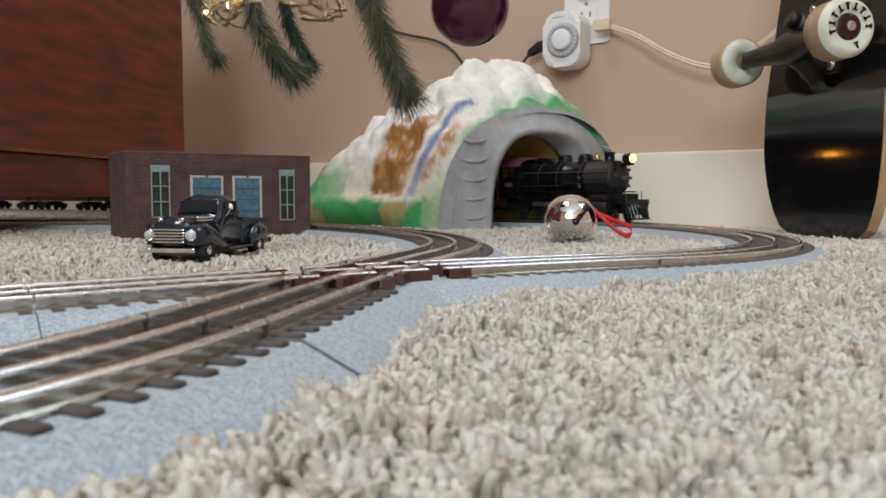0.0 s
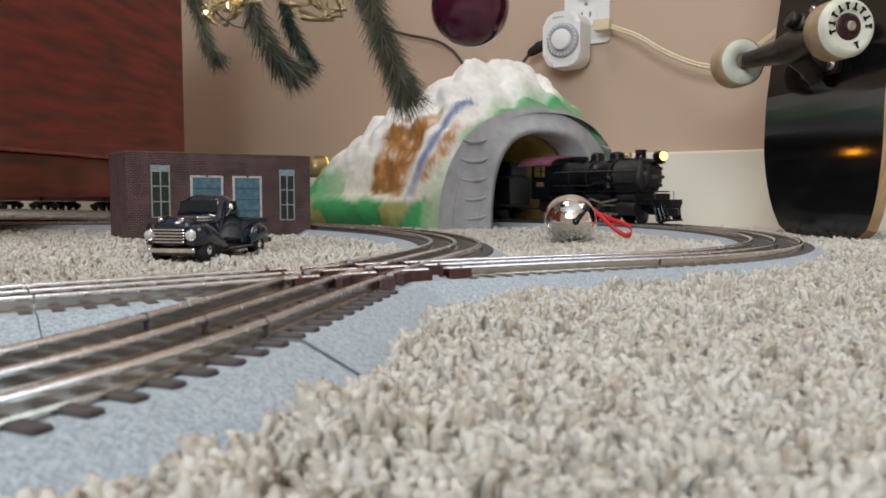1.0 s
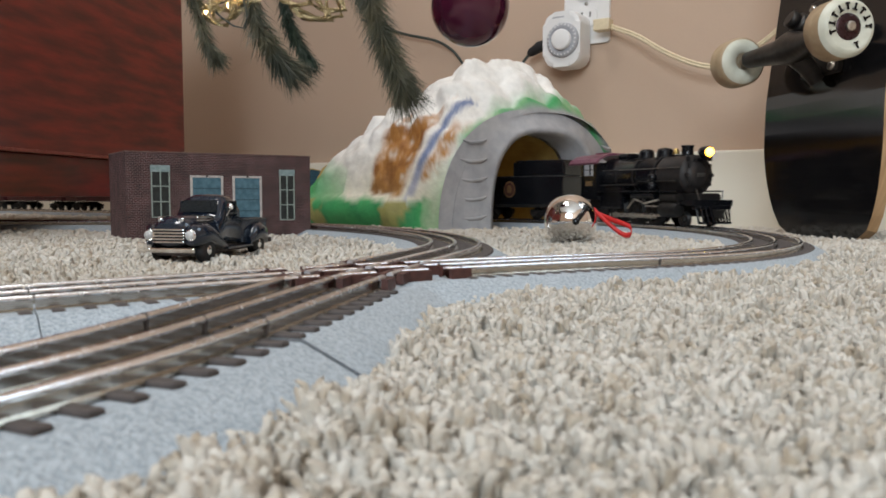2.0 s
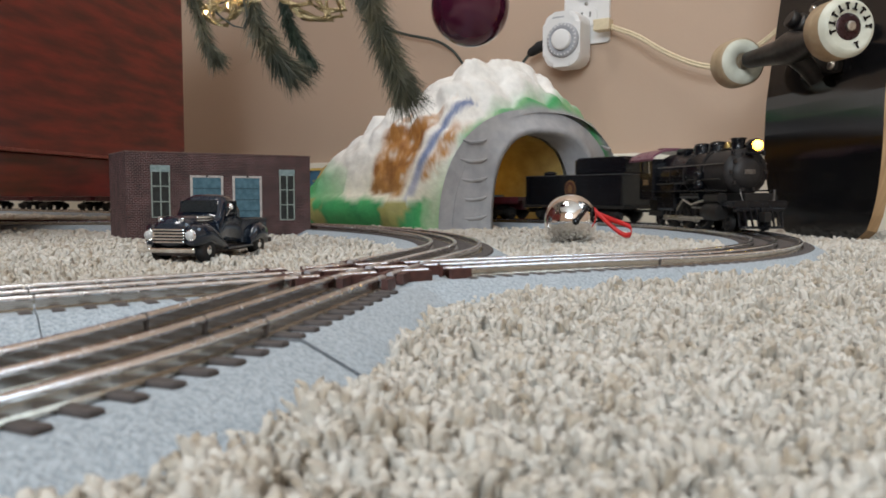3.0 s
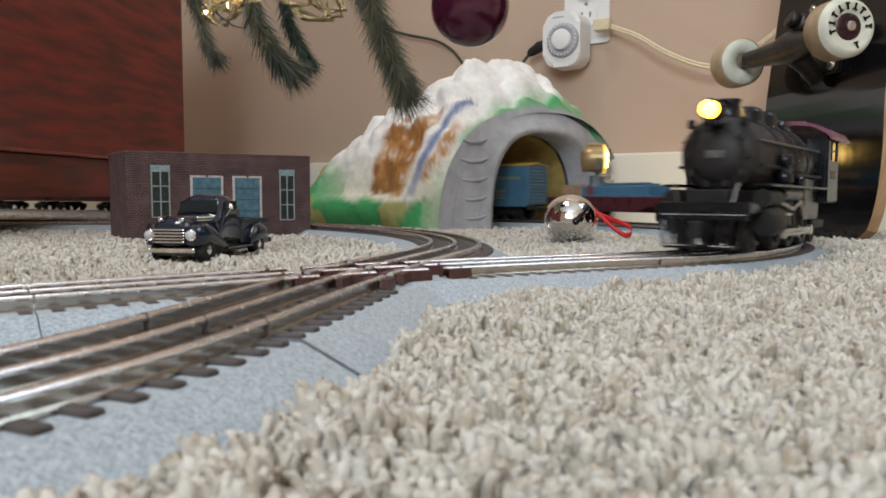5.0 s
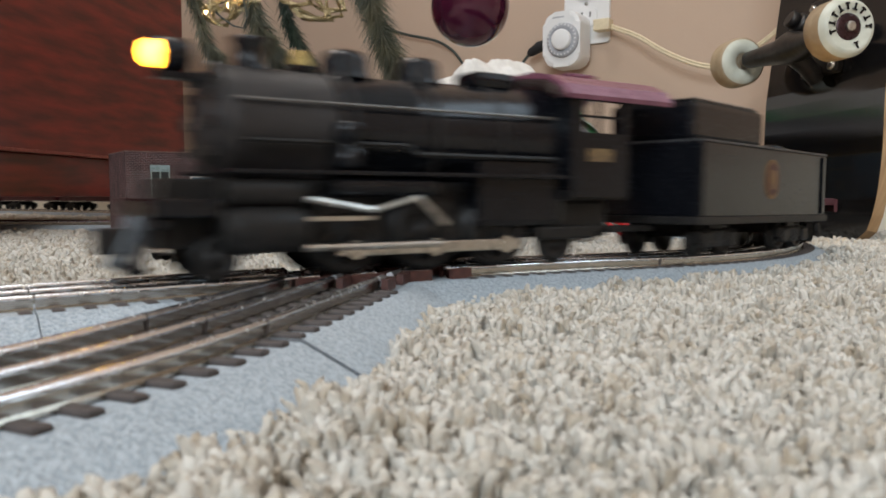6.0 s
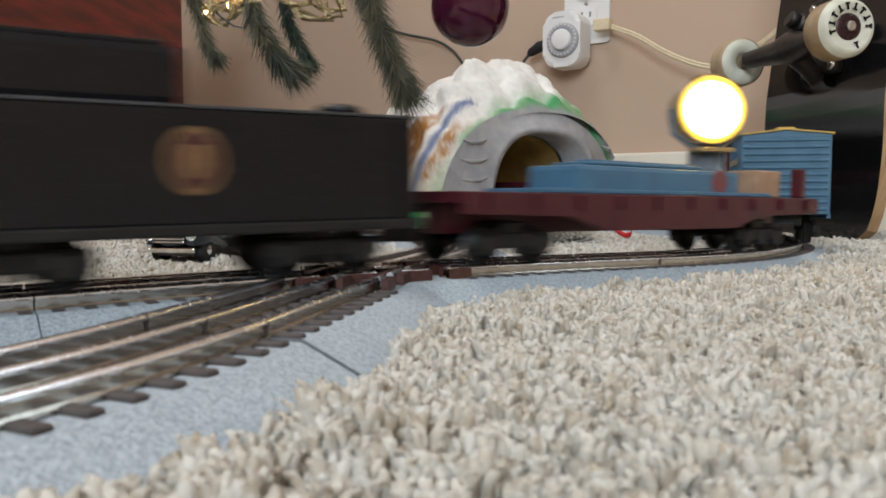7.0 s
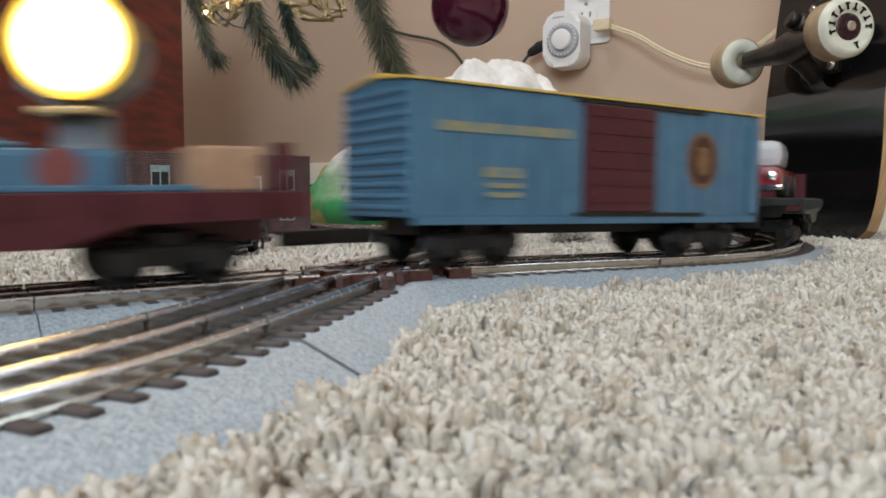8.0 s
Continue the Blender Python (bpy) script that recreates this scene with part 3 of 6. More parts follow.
# ---------------------------------------------------------------- garage
def garage():
    g = empty("toy_garage", pose(-0.29, 0.707, 0, 0, 0, 33.4), "printed card brick garage with blue doors and tall windows", "building")
    W, D, H = 0.1815, 0.078, 0.082
    part("wall", box(0, W, 0, 0.003, -0.008, H, 0.0006), M_BRICK, g, "dark red brick front")
    part("wall", box(0, 0.003, 0.0032, D, -0.008, H, 0.0006), M_BRICK, g, "dark red brick side")
    part("wall", box(W - 0.003, W, 0.0032, D, -0.008, H, 0.0006), M_BRICK, g, "dark red brick side")
    part("wall", box(0.0032, W - 0.0032, D - 0.003, D, -0.008, H, 0.0006), M_BRICK, g, "dark red brick back")
    part("roof", box(0.0032, W - 0.0032, 0.0032, D - 0.0032, H - 0.006, H - 0.004), M_TIE, g, "flat dark roof below the parapet")
    part("parapet_cap", box(-0.0006, W + 0.0006, -0.0008, 0.0034, H, H + 0.0008, 0.0003), M_CAP, g, "worn pale top edge")
    part("parapet_cap", box(-0.0006, 0.0034, 0.0035, D, H, H + 0.0008, 0.0003), M_CAP, g, "worn pale top edge")
    for x0, x1, z0, z1, cols in ((0.0225, 0.0385, 0.0215, 0.070, 2), (0.1480, 0.1630, 0.0170, 0.068, 2)):
        win = part("window", box(x0, x1, -0.0006, 0.0, z0, z1), M_PANE, g, "dark window with pale bars")
        t = 0.0011
        for k in range(cols + 1):
            x = x0 + (x1 - x0) * k / cols
            part("mullion", box(x - t / 2, x + t / 2, -0.0014, -0.0006, z0 - 0.0002, z1 + 0.0002), M_FRAME, win)
        for k in range(4):
            z = z0 + (z1 - z0) * k / 3.35
            part("glazing_bar", box(x0, x1, -0.0012, -0.00062, z - t / 2, z + t / 2), M_FRAME, win)
        part("lintel", box(x0 - 0.0008, x1 + 0.0008, -0.0015, -0.0006, z1 - 0.0062, z1 - 0.0001), M_SKY_PANE, win, "pale top light")
    for x0, x1, z1 in ((0.0600, 0.0875, 0.0590), (0.1010, 0.1265, 0.0590)):
        door = part("garage_door", box(x0, x1, -0.0008, 0.0, 0.002, z1), M_DOOR, g, "weathered blue panel door")
        for z in (0.015, 0.026, 0.037, 0.048):
            part("door_rail", box(x0 + 0.001, x1 - 0.001, -0.0013, -0.0008, z, z + 0.0011), M_DOOR_D, door)
        t = 0.0020
        part("frame_side", box(x0 - t, x0, -0.0015, 0.0, 0.002, z1 + t), M_FRAME_W, door, "white painted frame")
        part("frame_side", box(x1, x1 + t, -0.0015, 0.0, 0.002, z1 + t), M_FRAME_W, door, "white painted frame")
        part("frame_top", box(x0, x1, -0.0015, 0.0, z1, z1 + t), M_FRAME_W, door, "white painted frame")
        part("lamp", box((x0 + x1) / 2 - 0.001, (x0 + x1) / 2 + 0.001, -0.0022, -0.0016, z1 + 0.0004, z1 + 0.002), M_TIE, door)


garage()


# ---------------------------------------------------------------- toy pickup truck
def wheel_set(name, x, y, r, w, parent, m, hub):
    tyre = part(name, lathe([(r * 0.55, -w), (r * 0.9, -w), (r, -w * 0.6), (r, w * 0.6), (r * 0.9, w), (r * 0.55, w)], Matrix.Translation((x, y, r)) @ pose(0, 0, 0, 0, 90), 24), m, parent, "black rubber tyre", True)
    part("hubcap", lathe([(0, -w * 1.15), (r * 0.3, -w * 1.1), (r * 0.45, -w * 0.8), (r * 0.62, -w * 0.85), (r * 0.62, w * 0.85), (r * 0.45, w * 0.8), (r * 0.3, w * 1.1), (0, w * 1.15)], Matrix.Translation((x, y, r)) @ pose(0, 0, 0, 0, 90), 20), hub, tyre, "chrome hubcap", True)
    return tyre


def loft(sections, bm=None):
    """A closed skin through rings of equally many points."""
    bm = bm or bmesh.new()
    rings = [[bm.verts.new(p) for p in ring] for ring in sections]
    k = len(rings[0])
    for a, b in zip(rings, rings[1:]):
        for j in range(k):
            bm.faces.new((a[j], a[(j + 1) % k], b[(j + 1) % k], b[j]))
    bm.faces.new(rings[0][::-1])
    bm.faces.new(rings[-1])
    bmesh.ops.recalc_face_normals(bm, faces=bm.faces)
    return bm


def squircle(y, w, z0, z1, n=24, p=3.0, cx=0.0):
    """A rounded section across the vehicle at y, half width w, from z0 to z1."""
    out = []
    for i in range(n):
        a = i * math.tau / n
        c, s = math.cos(a), math.sin(a)
        out.append((cx + math.copysign(abs(c) ** (2 / p), c) * w, y, (z0 + z1) / 2 + math.copysign(abs(s) ** (2 / p), s) * (z1 - z0) / 2))
    return out


def pickup(m, paint, label):
    """1:45 round-fendered pickup; y runs from the nose to the tail, the ground is z = 0."""
    t = empty("toy_pickup_truck", m, label, "toy truck")
    part("hood", loft([squircle(0.0035, 0.0095, 0.012, 0.0255), squircle(0.006, 0.0115, 0.011, 0.028), squircle(0.014, 0.0125, 0.011, 0.0295), squircle(0.028, 0.0145, 0.010, 0.0305), squircle(0.037, 0.0165, 0.010, 0.0305)]), paint, t, smooth=True)
    part("cab", loft([squircle(0.033, 0.0175, 0.009, 0.0285, p=4), squircle(0.037, 0.0178, 0.009, 0.031, p=4), squircle(0.044, 0.0165, 0.009, 0.0415, p=4), squircle(0.050, 0.0162, 0.009, 0.0432, p=4), squircle(0.058, 0.0162, 0.009, 0.0428, p=4), squircle(0.0625, 0.0168, 0.009, 0.0385, p=4), squircle(0.064, 0.0172, 0.009, 0.030, p=4)]), paint, t, smooth=True)
    wind = bmesh.new()
    vs = [wind.verts.new(p) for p in ((-0.0135, 0.0362, 0.0315), (0.0135, 0.0362, 0.0315), (0.0122, 0.0417, 0.0393), (-0.0122, 0.0417, 0.0393))]
    wind.faces.new(vs)
    bmesh.ops.solidify(wind, geom=wind.faces[:], thickness=0.0006)
    part("windscreen", wind, M_GLASS_DARK, t, "tinted glass windscreen")
    for sx in (-1, 1):
        part("side_window", box(sx * 0.0166 - 0.0008, sx * 0.0166 + 0.0008, 0.0445, 0.0575, 0.0305, 0.0390, 0.0004), M_GLASS_DARK, t, "dark side window")
        part("front_fender", loft([squircle(0.0045, 0.0035, 0.012, 0.0225, p=2.5, cx=sx * 0.0135), squircle(0.008, 0.0052, 0.0105, 0.0245, p=2.5, cx=sx * 0.0147), squircle(0.020, 0.0058, 0.0125, 0.0250, p=2.5, cx=sx * 0.0152), squircle(0.031, 0.0050, 0.009, 0.0195, p=2.5, cx=sx * 0.0150), squircle(0.041, 0.0035, 0.0075, 0.0115, p=2.5, cx=sx * 0.0160)]), paint, t, smooth=True)
        part("rear_fender", loft([squircle(0.074, 0.0025, 0.008, 0.014, p=2.5, cx=sx * 0.0165), squircle(0.079, 0.0042, 0.010, 0.0205, p=2.5, cx=sx * 0.0172), squircle(0.088, 0.0046, 0.0115, 0.0235, p=2.5, cx=sx * 0.0174), squircle(0.096, 0.0040, 0.0095, 0.0205, p=2.5, cx=sx * 0.0172), squircle(0.1005, 0.0022, 0.008, 0.013, p=2.5, cx=sx * 0.0168)]), paint, t, smooth=True)
        lamp = part("headlight", lathe([(0.0036, 0), (0.0038, 0.0008), (0.0033, 0.0014), (0, 0.0022)], Matrix.Translation((sx * 0.0140, 0.0052, 0.0180)) @ pose(0, 0, 0, 90), 20), M_CHROME, t, "chrome-ringed headlight", True)
        part("lens", lathe([(0.0029, 0.0013), (0.0026, 0.0021), (0, 0.0027)], Matrix.Translation((sx * 0.0140, 0.0050, 0.0180)) @ pose(0, 0, 0, 90), 16), M_LENS, lamp, smooth=True)
        part("running_board", box(sx * 0.0172 - 0.003, sx * 0.0172 + 0.003, 0.040, 0.075, 0.0075, 0.0090, 0.0004), paint, t)
        part("bed_side", box(sx * 0.0150 - 0.0009, sx * 0.0150 + 0.0009, 0.066, 0.1045, 0.0100, 0.0265, 0.0005), paint, t)
        part("hood_badge", box(sx * 0.0072 - 0.0016, sx * 0.0072 + 0.0016, 0.0052, 0.0064, 0.0262, 0.0286, 0.0005), M_CHROME, t, "chrome badge on the hood nose")
        for dz in (0.0, 0.0018):
            part("hood_strip", box(sx * 0.0132 - 0.0008, sx * 0.0132 + 0.0008, 0.014, 0.033, 0.0264 + dz, 0.0275 + dz, 0.0002), M_CHROME, t, "chrome side strip")
    part("mirror_arm", tube([(0.0172, 0.0425, 0.0295), (0.0200, 0.0415, 0.0325), (0.0210, 0.0412, 0.0345)], 0.0006, 6), M_CHROME, t, "chrome mirror arm")
    part("mirror", lathe([(0, -0.0006), (0.0021, -0.0005), (0.0023, 0), (0.0021, 0.0005), (0, 0.0006)], Matrix.Translation((0.0212, 0.0410, 0.0352)) @ pose(0, 0, 0, 90), 16), M_CHROME, t, "round chrome mirror", True)
    grille = part("grille", box(-0.0102, 0.0102, 0.0036, 0.0050, 0.0128, 0.0222, 0.0012), M_TIE, t, "black grille opening")
    for k in range(5):
        part("grille_bar", box(-0.0108, 0.0108, 0.0022, 0.0040, 0.0134 + k * 0.0019, 0.0144 + k * 0.0019, 0.0004), M_CHROME, grille, "chrome grille bar")
    part("bumper", box(-0.0195, 0.0195, -0.0008, 0.0008, 0.0075, 0.0105, 0.0007), M_CHROME, t, "chrome front bumper")
    part("number_plate", box(-0.0185, -0.0115, -0.0018, -0.0009, 0.0098, 0.0138, 0.0003), M_CHROME, t, "blank plate on the bumper")
    part("rear_bumper", box(-0.0185, 0.0185, 0.1055, 0.1070, 0.0085, 0.0120, 0.0006), M_TIE, t)
    part("tailgate", box(-0.0140, 0.0140, 0.1035, 0.1045, 0.0100, 0.0265, 0.0004), paint, t)
    part("bed_floor", box(-0.0140, 0.0140, 0.0655, 0.1034, 0.0100, 0.0125), paint, t)
    part("chassis", box(-0.0120, 0.0120, 0.008, 0.100, 0.0050, 0.0099, 0.001), M_TIE, t, "black chassis")
    for x, y in ((-0.0152, 0.0195), (0.0152, 0.0195), (-0.0156, 0.0875), (0.0156, 0.0875)):
        wheel_set("wheel", x, y, 0.0081, 0.0031, t, M_RUBBER, M_CHROME)
    return t


pickup(pose(-0.1690, 0.469, -0.0005, 0, 0, -13), M_NAVY, "glossy dark navy toy pickup with chrome grille and bumper")


# ---------------------------------------------------------------- jingle bell
def bell():
    b = empty("jingle_bell", pose(0.113, 0.683, 0.0196, 0, 0, 0), "chrome jingle bell with red ribbon lying on carpet", "bell")
    R = 0.0233
    tilt = pose(0, 0, 0, 62, 38, 0)
    part("upper_half", lathe([(R * math.cos(i * math.pi / 28), R * math.sin(i * math.pi / 28)) for i in range(15)], tilt, 40), M_CHROME, b, smooth=True)
    part("lower_half", lathe([(R * math.sin(i * math.pi / 28), -R * math.cos(i * math.pi / 28)) for i in range(15)], tilt, 40), M_CHROME, b, smooth=True)
    part("seam_ring", lathe([(R, -0.0006), (R + 0.0007, 0), (R, 0.0006)], tilt, 40), M_CHROME, b, smooth=True)
    slot = bmesh.new()
    face = Vector((0.24, -0.92, 0.26)).normalized()
    q = face.to_track_quat("Z", "Y").to_matrix().to_4x4() @ pose(0, 0, 0, 0, 0, -42)
    arc = [q @ Vector((0, (R + 0.0001) * math.sin(a), (R + 0.0001) * math.cos(a))) for a in [(-0.34 + 0.068 * i) for i in range(11)]]
    tube(arc, 0.0023, 8, slot)
    for e in (arc[0], arc[-1]):
        bmesh.ops.create_icosphere(slot, subdivisions=2, radius=0.0032, matrix=Matrix.Translation(e * 0.985))
    part("slot", slot, M_BLACK, b, "dark slot with round ends")
    ribbon = bmesh.new()
    pts = [(0.0200, -0.004, 0.010), (0.0260, -0.006, 0.0035), (0.034, -0.008, -0.004), (0.0405, -0.010, -0.0095), (0.0460, -0.011, -0.0125), (0.0510, -0.009, -0.0120), (0.0535, -0.004, -0.0085), (0.0530, 0.002, -0.005), (0.047, 0.003, -0.0025), (0.038, 0.001, 0.0005), (0.030, -0.002, 0.0035), (0.0222, -0.0035, 0.0065)]
    rings = [[ribbon.verts.new(Vector(p) + Vector(o)) for o in ((0, 0.0003, -0.0023), (0, -0.0003, -0.0023), (0, -0.0003, 0.0023), (0, 0.0003, 0.0023))] for p in pts]
    for a, c in zip(rings, rings[1:]):
        for k in range(4):
            ribbon.faces.new((a[k], a[(k + 1) % 4], c[(k + 1) % 4], c[k]))
    bmesh.ops.recalc_face_normals(ribbon, faces=ribbon.faces)
    part("ribbon", ribbon, M_RIBBON, b, "red satin ribbon loop", True)


bell()


# ---------------------------------------------------------------- tunnel mountain
def mountain():
    K = 1.08                # the whole is modelled a little small, then set to size in its meshes
    place = Matrix(((wd.x, wn.x, 0, 0.122), (wd.y, wn.y, 0, 1.045), (0, 0, 1, -0.0032), (0, 0, 0, 1)))
    size = Matrix.Scale(K, 4)
    mt = empty("tunnel_mountain", place, "painted plaster tunnel mountain with snowy top and grey portal", "tunnel")
    us = [0, 0.02, 0.053, 0.10, 0.147, 0.202, 0.248, 0.276, 0.304, 0.327, 0.342]
    hs = [0.142, 0.172, 0.213, 0.197, 0.180, 0.148, 0.118, 0.094, 0.066, 0.034, 0.004]
    ws = [0.150, 0.150, 0.148, 0.146, 0.142, 0.138, 0.130, 0.122, 0.105, 0.080, 0.045]
    nu, nv, SKEW = 150, 120, 0.34
    bm = bmesh.new()
    col = bm.verts.layers.float_color.new("paint")
    grid = []

    def blend(c1, c2, k):
        k = max(0.0, min(1.0, k))
        return tuple(a + (b - a) * k for a, b in zip(c1, c2))
    white, tan, brown, rust = (0.90, 0.88, 0.84), (0.80, 0.73, 0.58), (0.50, 0.23, 0.06), (0.29, 0.115, 0.03)
    green, pale, dgreen, blue, grey = (0.06, 0.36, 0.12), (0.30, 0.46, 0.25), (0.02, 0.20, 0.07), (0.20, 0.25, 0.42), (0.34, 0.34, 0.35)
    for i in range(nu + 1):
        u = 0.342 * i / nu
        h, w = float(np.interp(u, us, hs)), float(np.interp(u, us, ws))
        row = []
        for j in range(nv + 1):
            th = math.pi * j / nv
            c, s = math.cos(th), math.sin(th)
            v = -w * math.copysign(abs(c) ** 0.85, c)
            z = h * s ** 0.92
            n1 = noise.fractal(Vector((u * 26, v * 26, z * 26)), 1.0, 2.0, 4)
            cell = noise.voronoi(Vector((u * 34, v * 34, z * 34)))[0][0]
            snow = 0.30 + 0.70 * max(0.0, min(1.0, (z - 0.09) / 0.06))
            d = 0.024 * snow * (0.5 - cell) * min(1, s * 2) * (1 if u > 0.012 else u / 0.012) + 0.004 * n1 * min(1, s * 2) * min(1, u / 0.02)
            if 0.06 < u < 0.33 and c > 0 and z < 0.045:    # rounded bank along the foot
                d += 0.012 * math.sin(math.pi * min(1, z / 0.045)) * min(1, (u - 0.06) / 0.03)
            out = Vector((0, -c, s * 0.9))
            P3 = Vector((u, v, z)) + out * d
            if u > 0.30:
                P3.x += 0.3 * d
            if c < 0:
                P3.y *= 0.86 - 0.22 * min(1, u / 0.03)
            P3.x -= SKEW * (P3.y + 0.085) * (1 - u / 0.342)
            vert = bm.verts.new(P3)
            n2 = noise.fractal(Vector((u * 60, v * 60, z * 60)), 0.8, 2.0, 5)
            zz = z + 0.010 * n1
            k = blend(white, tan, (0.115 - zz) / 0.05 * 0.55)
            side = c > 0
            stream = 0.026 + 0.042 * (0.165 - zz) / 0.125
            if side:   # rust coloured rock face beside the stream
                edge = min((u - stream - 0.010) / 0.010, (0.142 - u) / 0.014, (zz - 0.040) / 0.006, (0.142 - zz - 0.03 * n2) / 0.02)
                k = blend(k, blend(brown, rust, 0.35 + 1.4 * n2), max(0.0, min(1.0, edge)) * (1.25 + 1.0 * n2))
                e2 = min((stream - 0.004 - u) / 0.008, (u - stream + 0.034) / 0.01, (zz - 0.055) / 0.01, (0.128 - zz) / 0.015)
                k = blend(k, brown, max(0.0, min(1.0, e2)) * (0.6 + 1.3 * n2))
            k = blend(k, pale, (0.075 - zz) / 0.04 * (0.9 if u > 0.19 else 0.1))
            k = blend(k, green, min((u - 0.18) / 0.08, (0.088 + 0.35 * (u - 0.22) - zz) / 0.035))
            rim = (0.022 - u) / 0.010 + 0.5 * n1
            k = blend(k, blend(green, pale, 0.35 + n2), rim * 0.9)
            if side:
                k = blend(k, blend(pale, green, 0.4), min((stream - 0.014 - u) / 0.02, (0.09 - zz) / 0.03) * 0.35)
                wid = 0.0026 + 0.0028 * (0.19 - zz) / 0.14
                if 0.040 < zz < 0.150:
                    k = blend(k, blend(blue, (0.50, 0.50, 0.55), (0.09 - zz) / 0.05), 1.6 - abs(u - stream) / wid)
            k = blend(k, blend(green, dgreen, 0.4 + n1), min((0.037 - zz) / 0.007, (u - 0.025 + 0.015 * n1) / 0.02))
            if side and n1 > 0.22 and zz < 0.04:
                k = blend(k, (0.32, 0.30, 0.10), (n1 - 0.22) * 6)
            k = blend(k, grey, (0.008 - u) / 0.006)
            vert[col] = (*k, 1)
            row.append(vert)
        grid.append(row)
    for a, b in zip(grid, grid[1:]):
        for j in range(nv):
            bm.faces.new((a[j], a[j + 1], b[j + 1], b[j]))
    bmesh.ops.transform(bm, matrix=size, verts=bm.verts)
    part("shell", bm, M_MOUNTAIN, mt, "white, rust and green painted rock with a blue stream", True)

    def arch(w, h, n=40, p=2.4, low=-0.006):
        pts = [(-w, low)]
        for i in range(n + 1):
            th = math.pi * i / n
            c, s = math.cos(th), math.sin(th)
            pts.append((-w * math.copysign(abs(c) ** (2 / p), c), h * abs(s) ** (2 / p)))
        return pts + [(w, low)]
    inner, mid, outer = ([(y - off, z) for y, z in arch(w, h, p=p)] for w, h, p, off in ((0.083, 0.116, 2.8, 0.018), (0.090, 0.123, 2.8, 0.018), (0.142, 0.144, 2.3, 0.024)))
    bm = bmesh.new()
    loops = [[bm.verts.new((x - SKEW * (y + 0.085), y, z)) for y, z in ring] for ring, x in ((inner, 0.03), (inner, -0.006), (mid, -0.008), (mid, -0.005), (outer, 0.003))]
    for loop in loops:
        for vert in loop:
            if vert.co.y > 0.088:     # the wall side is cut back
                vert.co.y = 0.088 + (vert.co.y - 0.088) * 0.4
    for a, b in zip(loops, loops[1:]):
        for k in range(len(a) - 1):
            bm.faces.new((a[k], a[k + 1], b[k + 1], b[k]))
    bmesh.ops.recalc_face_normals(bm, faces=bm.faces)
    bmesh.ops.transform(bm, matrix=size, verts=bm.verts)
    portal = part("portal", bm, M_PORTAL, mt, "grey painted stone portal", True)
    for sgn in (-1, 1):
        for k in range(5):
            z = 0.016 + k * 0.0215
            part("ledge", tube([size @ Vector((a - SKEW * (sgn * b + 0.085), sgn * b * (1 if sgn < 0 else 0.9), c)) for a, b, c in ((-0.0050, 0.109 if sgn < 0 else 0.078, z + 0.003), (-0.0035, 0.116 if sgn < 0 else 0.088, z), (-0.0010, 0.128 if sgn < 0 else 0.100, z - 0.001), (0.0030, (0.150 if sgn < 0 else 0.120) - 1.6 * z * z, z + 0.002))], [0.0012, 0.0026, 0.0024, 0.0010], 6), M_PORTAL, portal, "raised course of stone", True)
    lining = bmesh.new()
    rings = []
    for i in range(21):
        u = 0.03 + 0.27 * i / 20
        s = 1 - 0.35 * max(0, (u - 0.2) / 0.13) ** 2
        rings.append([lining.verts.new((u - SKEW * (y + 0.085) * (1 - u / 0.342), y * s + 0.002 * noise.noise((u * 60, y * 60, z * 60)), z * s + 0.002 * noise.noise((u * 50, y * 60, z * 70 + 9)))) for y, z in inner])
    for a, b in zip(rings, rings[1:]):
        for k in range(len(a) - 1):
            lining.faces.new((a[k], a[k + 1], b[k + 1], b[k]))
    bmesh.ops.transform(lining, matrix=size, verts=lining.verts)
    part("lining", lining, M_LINING, mt, "yellowish unpainted inside of the tunnel", True)


mountain()


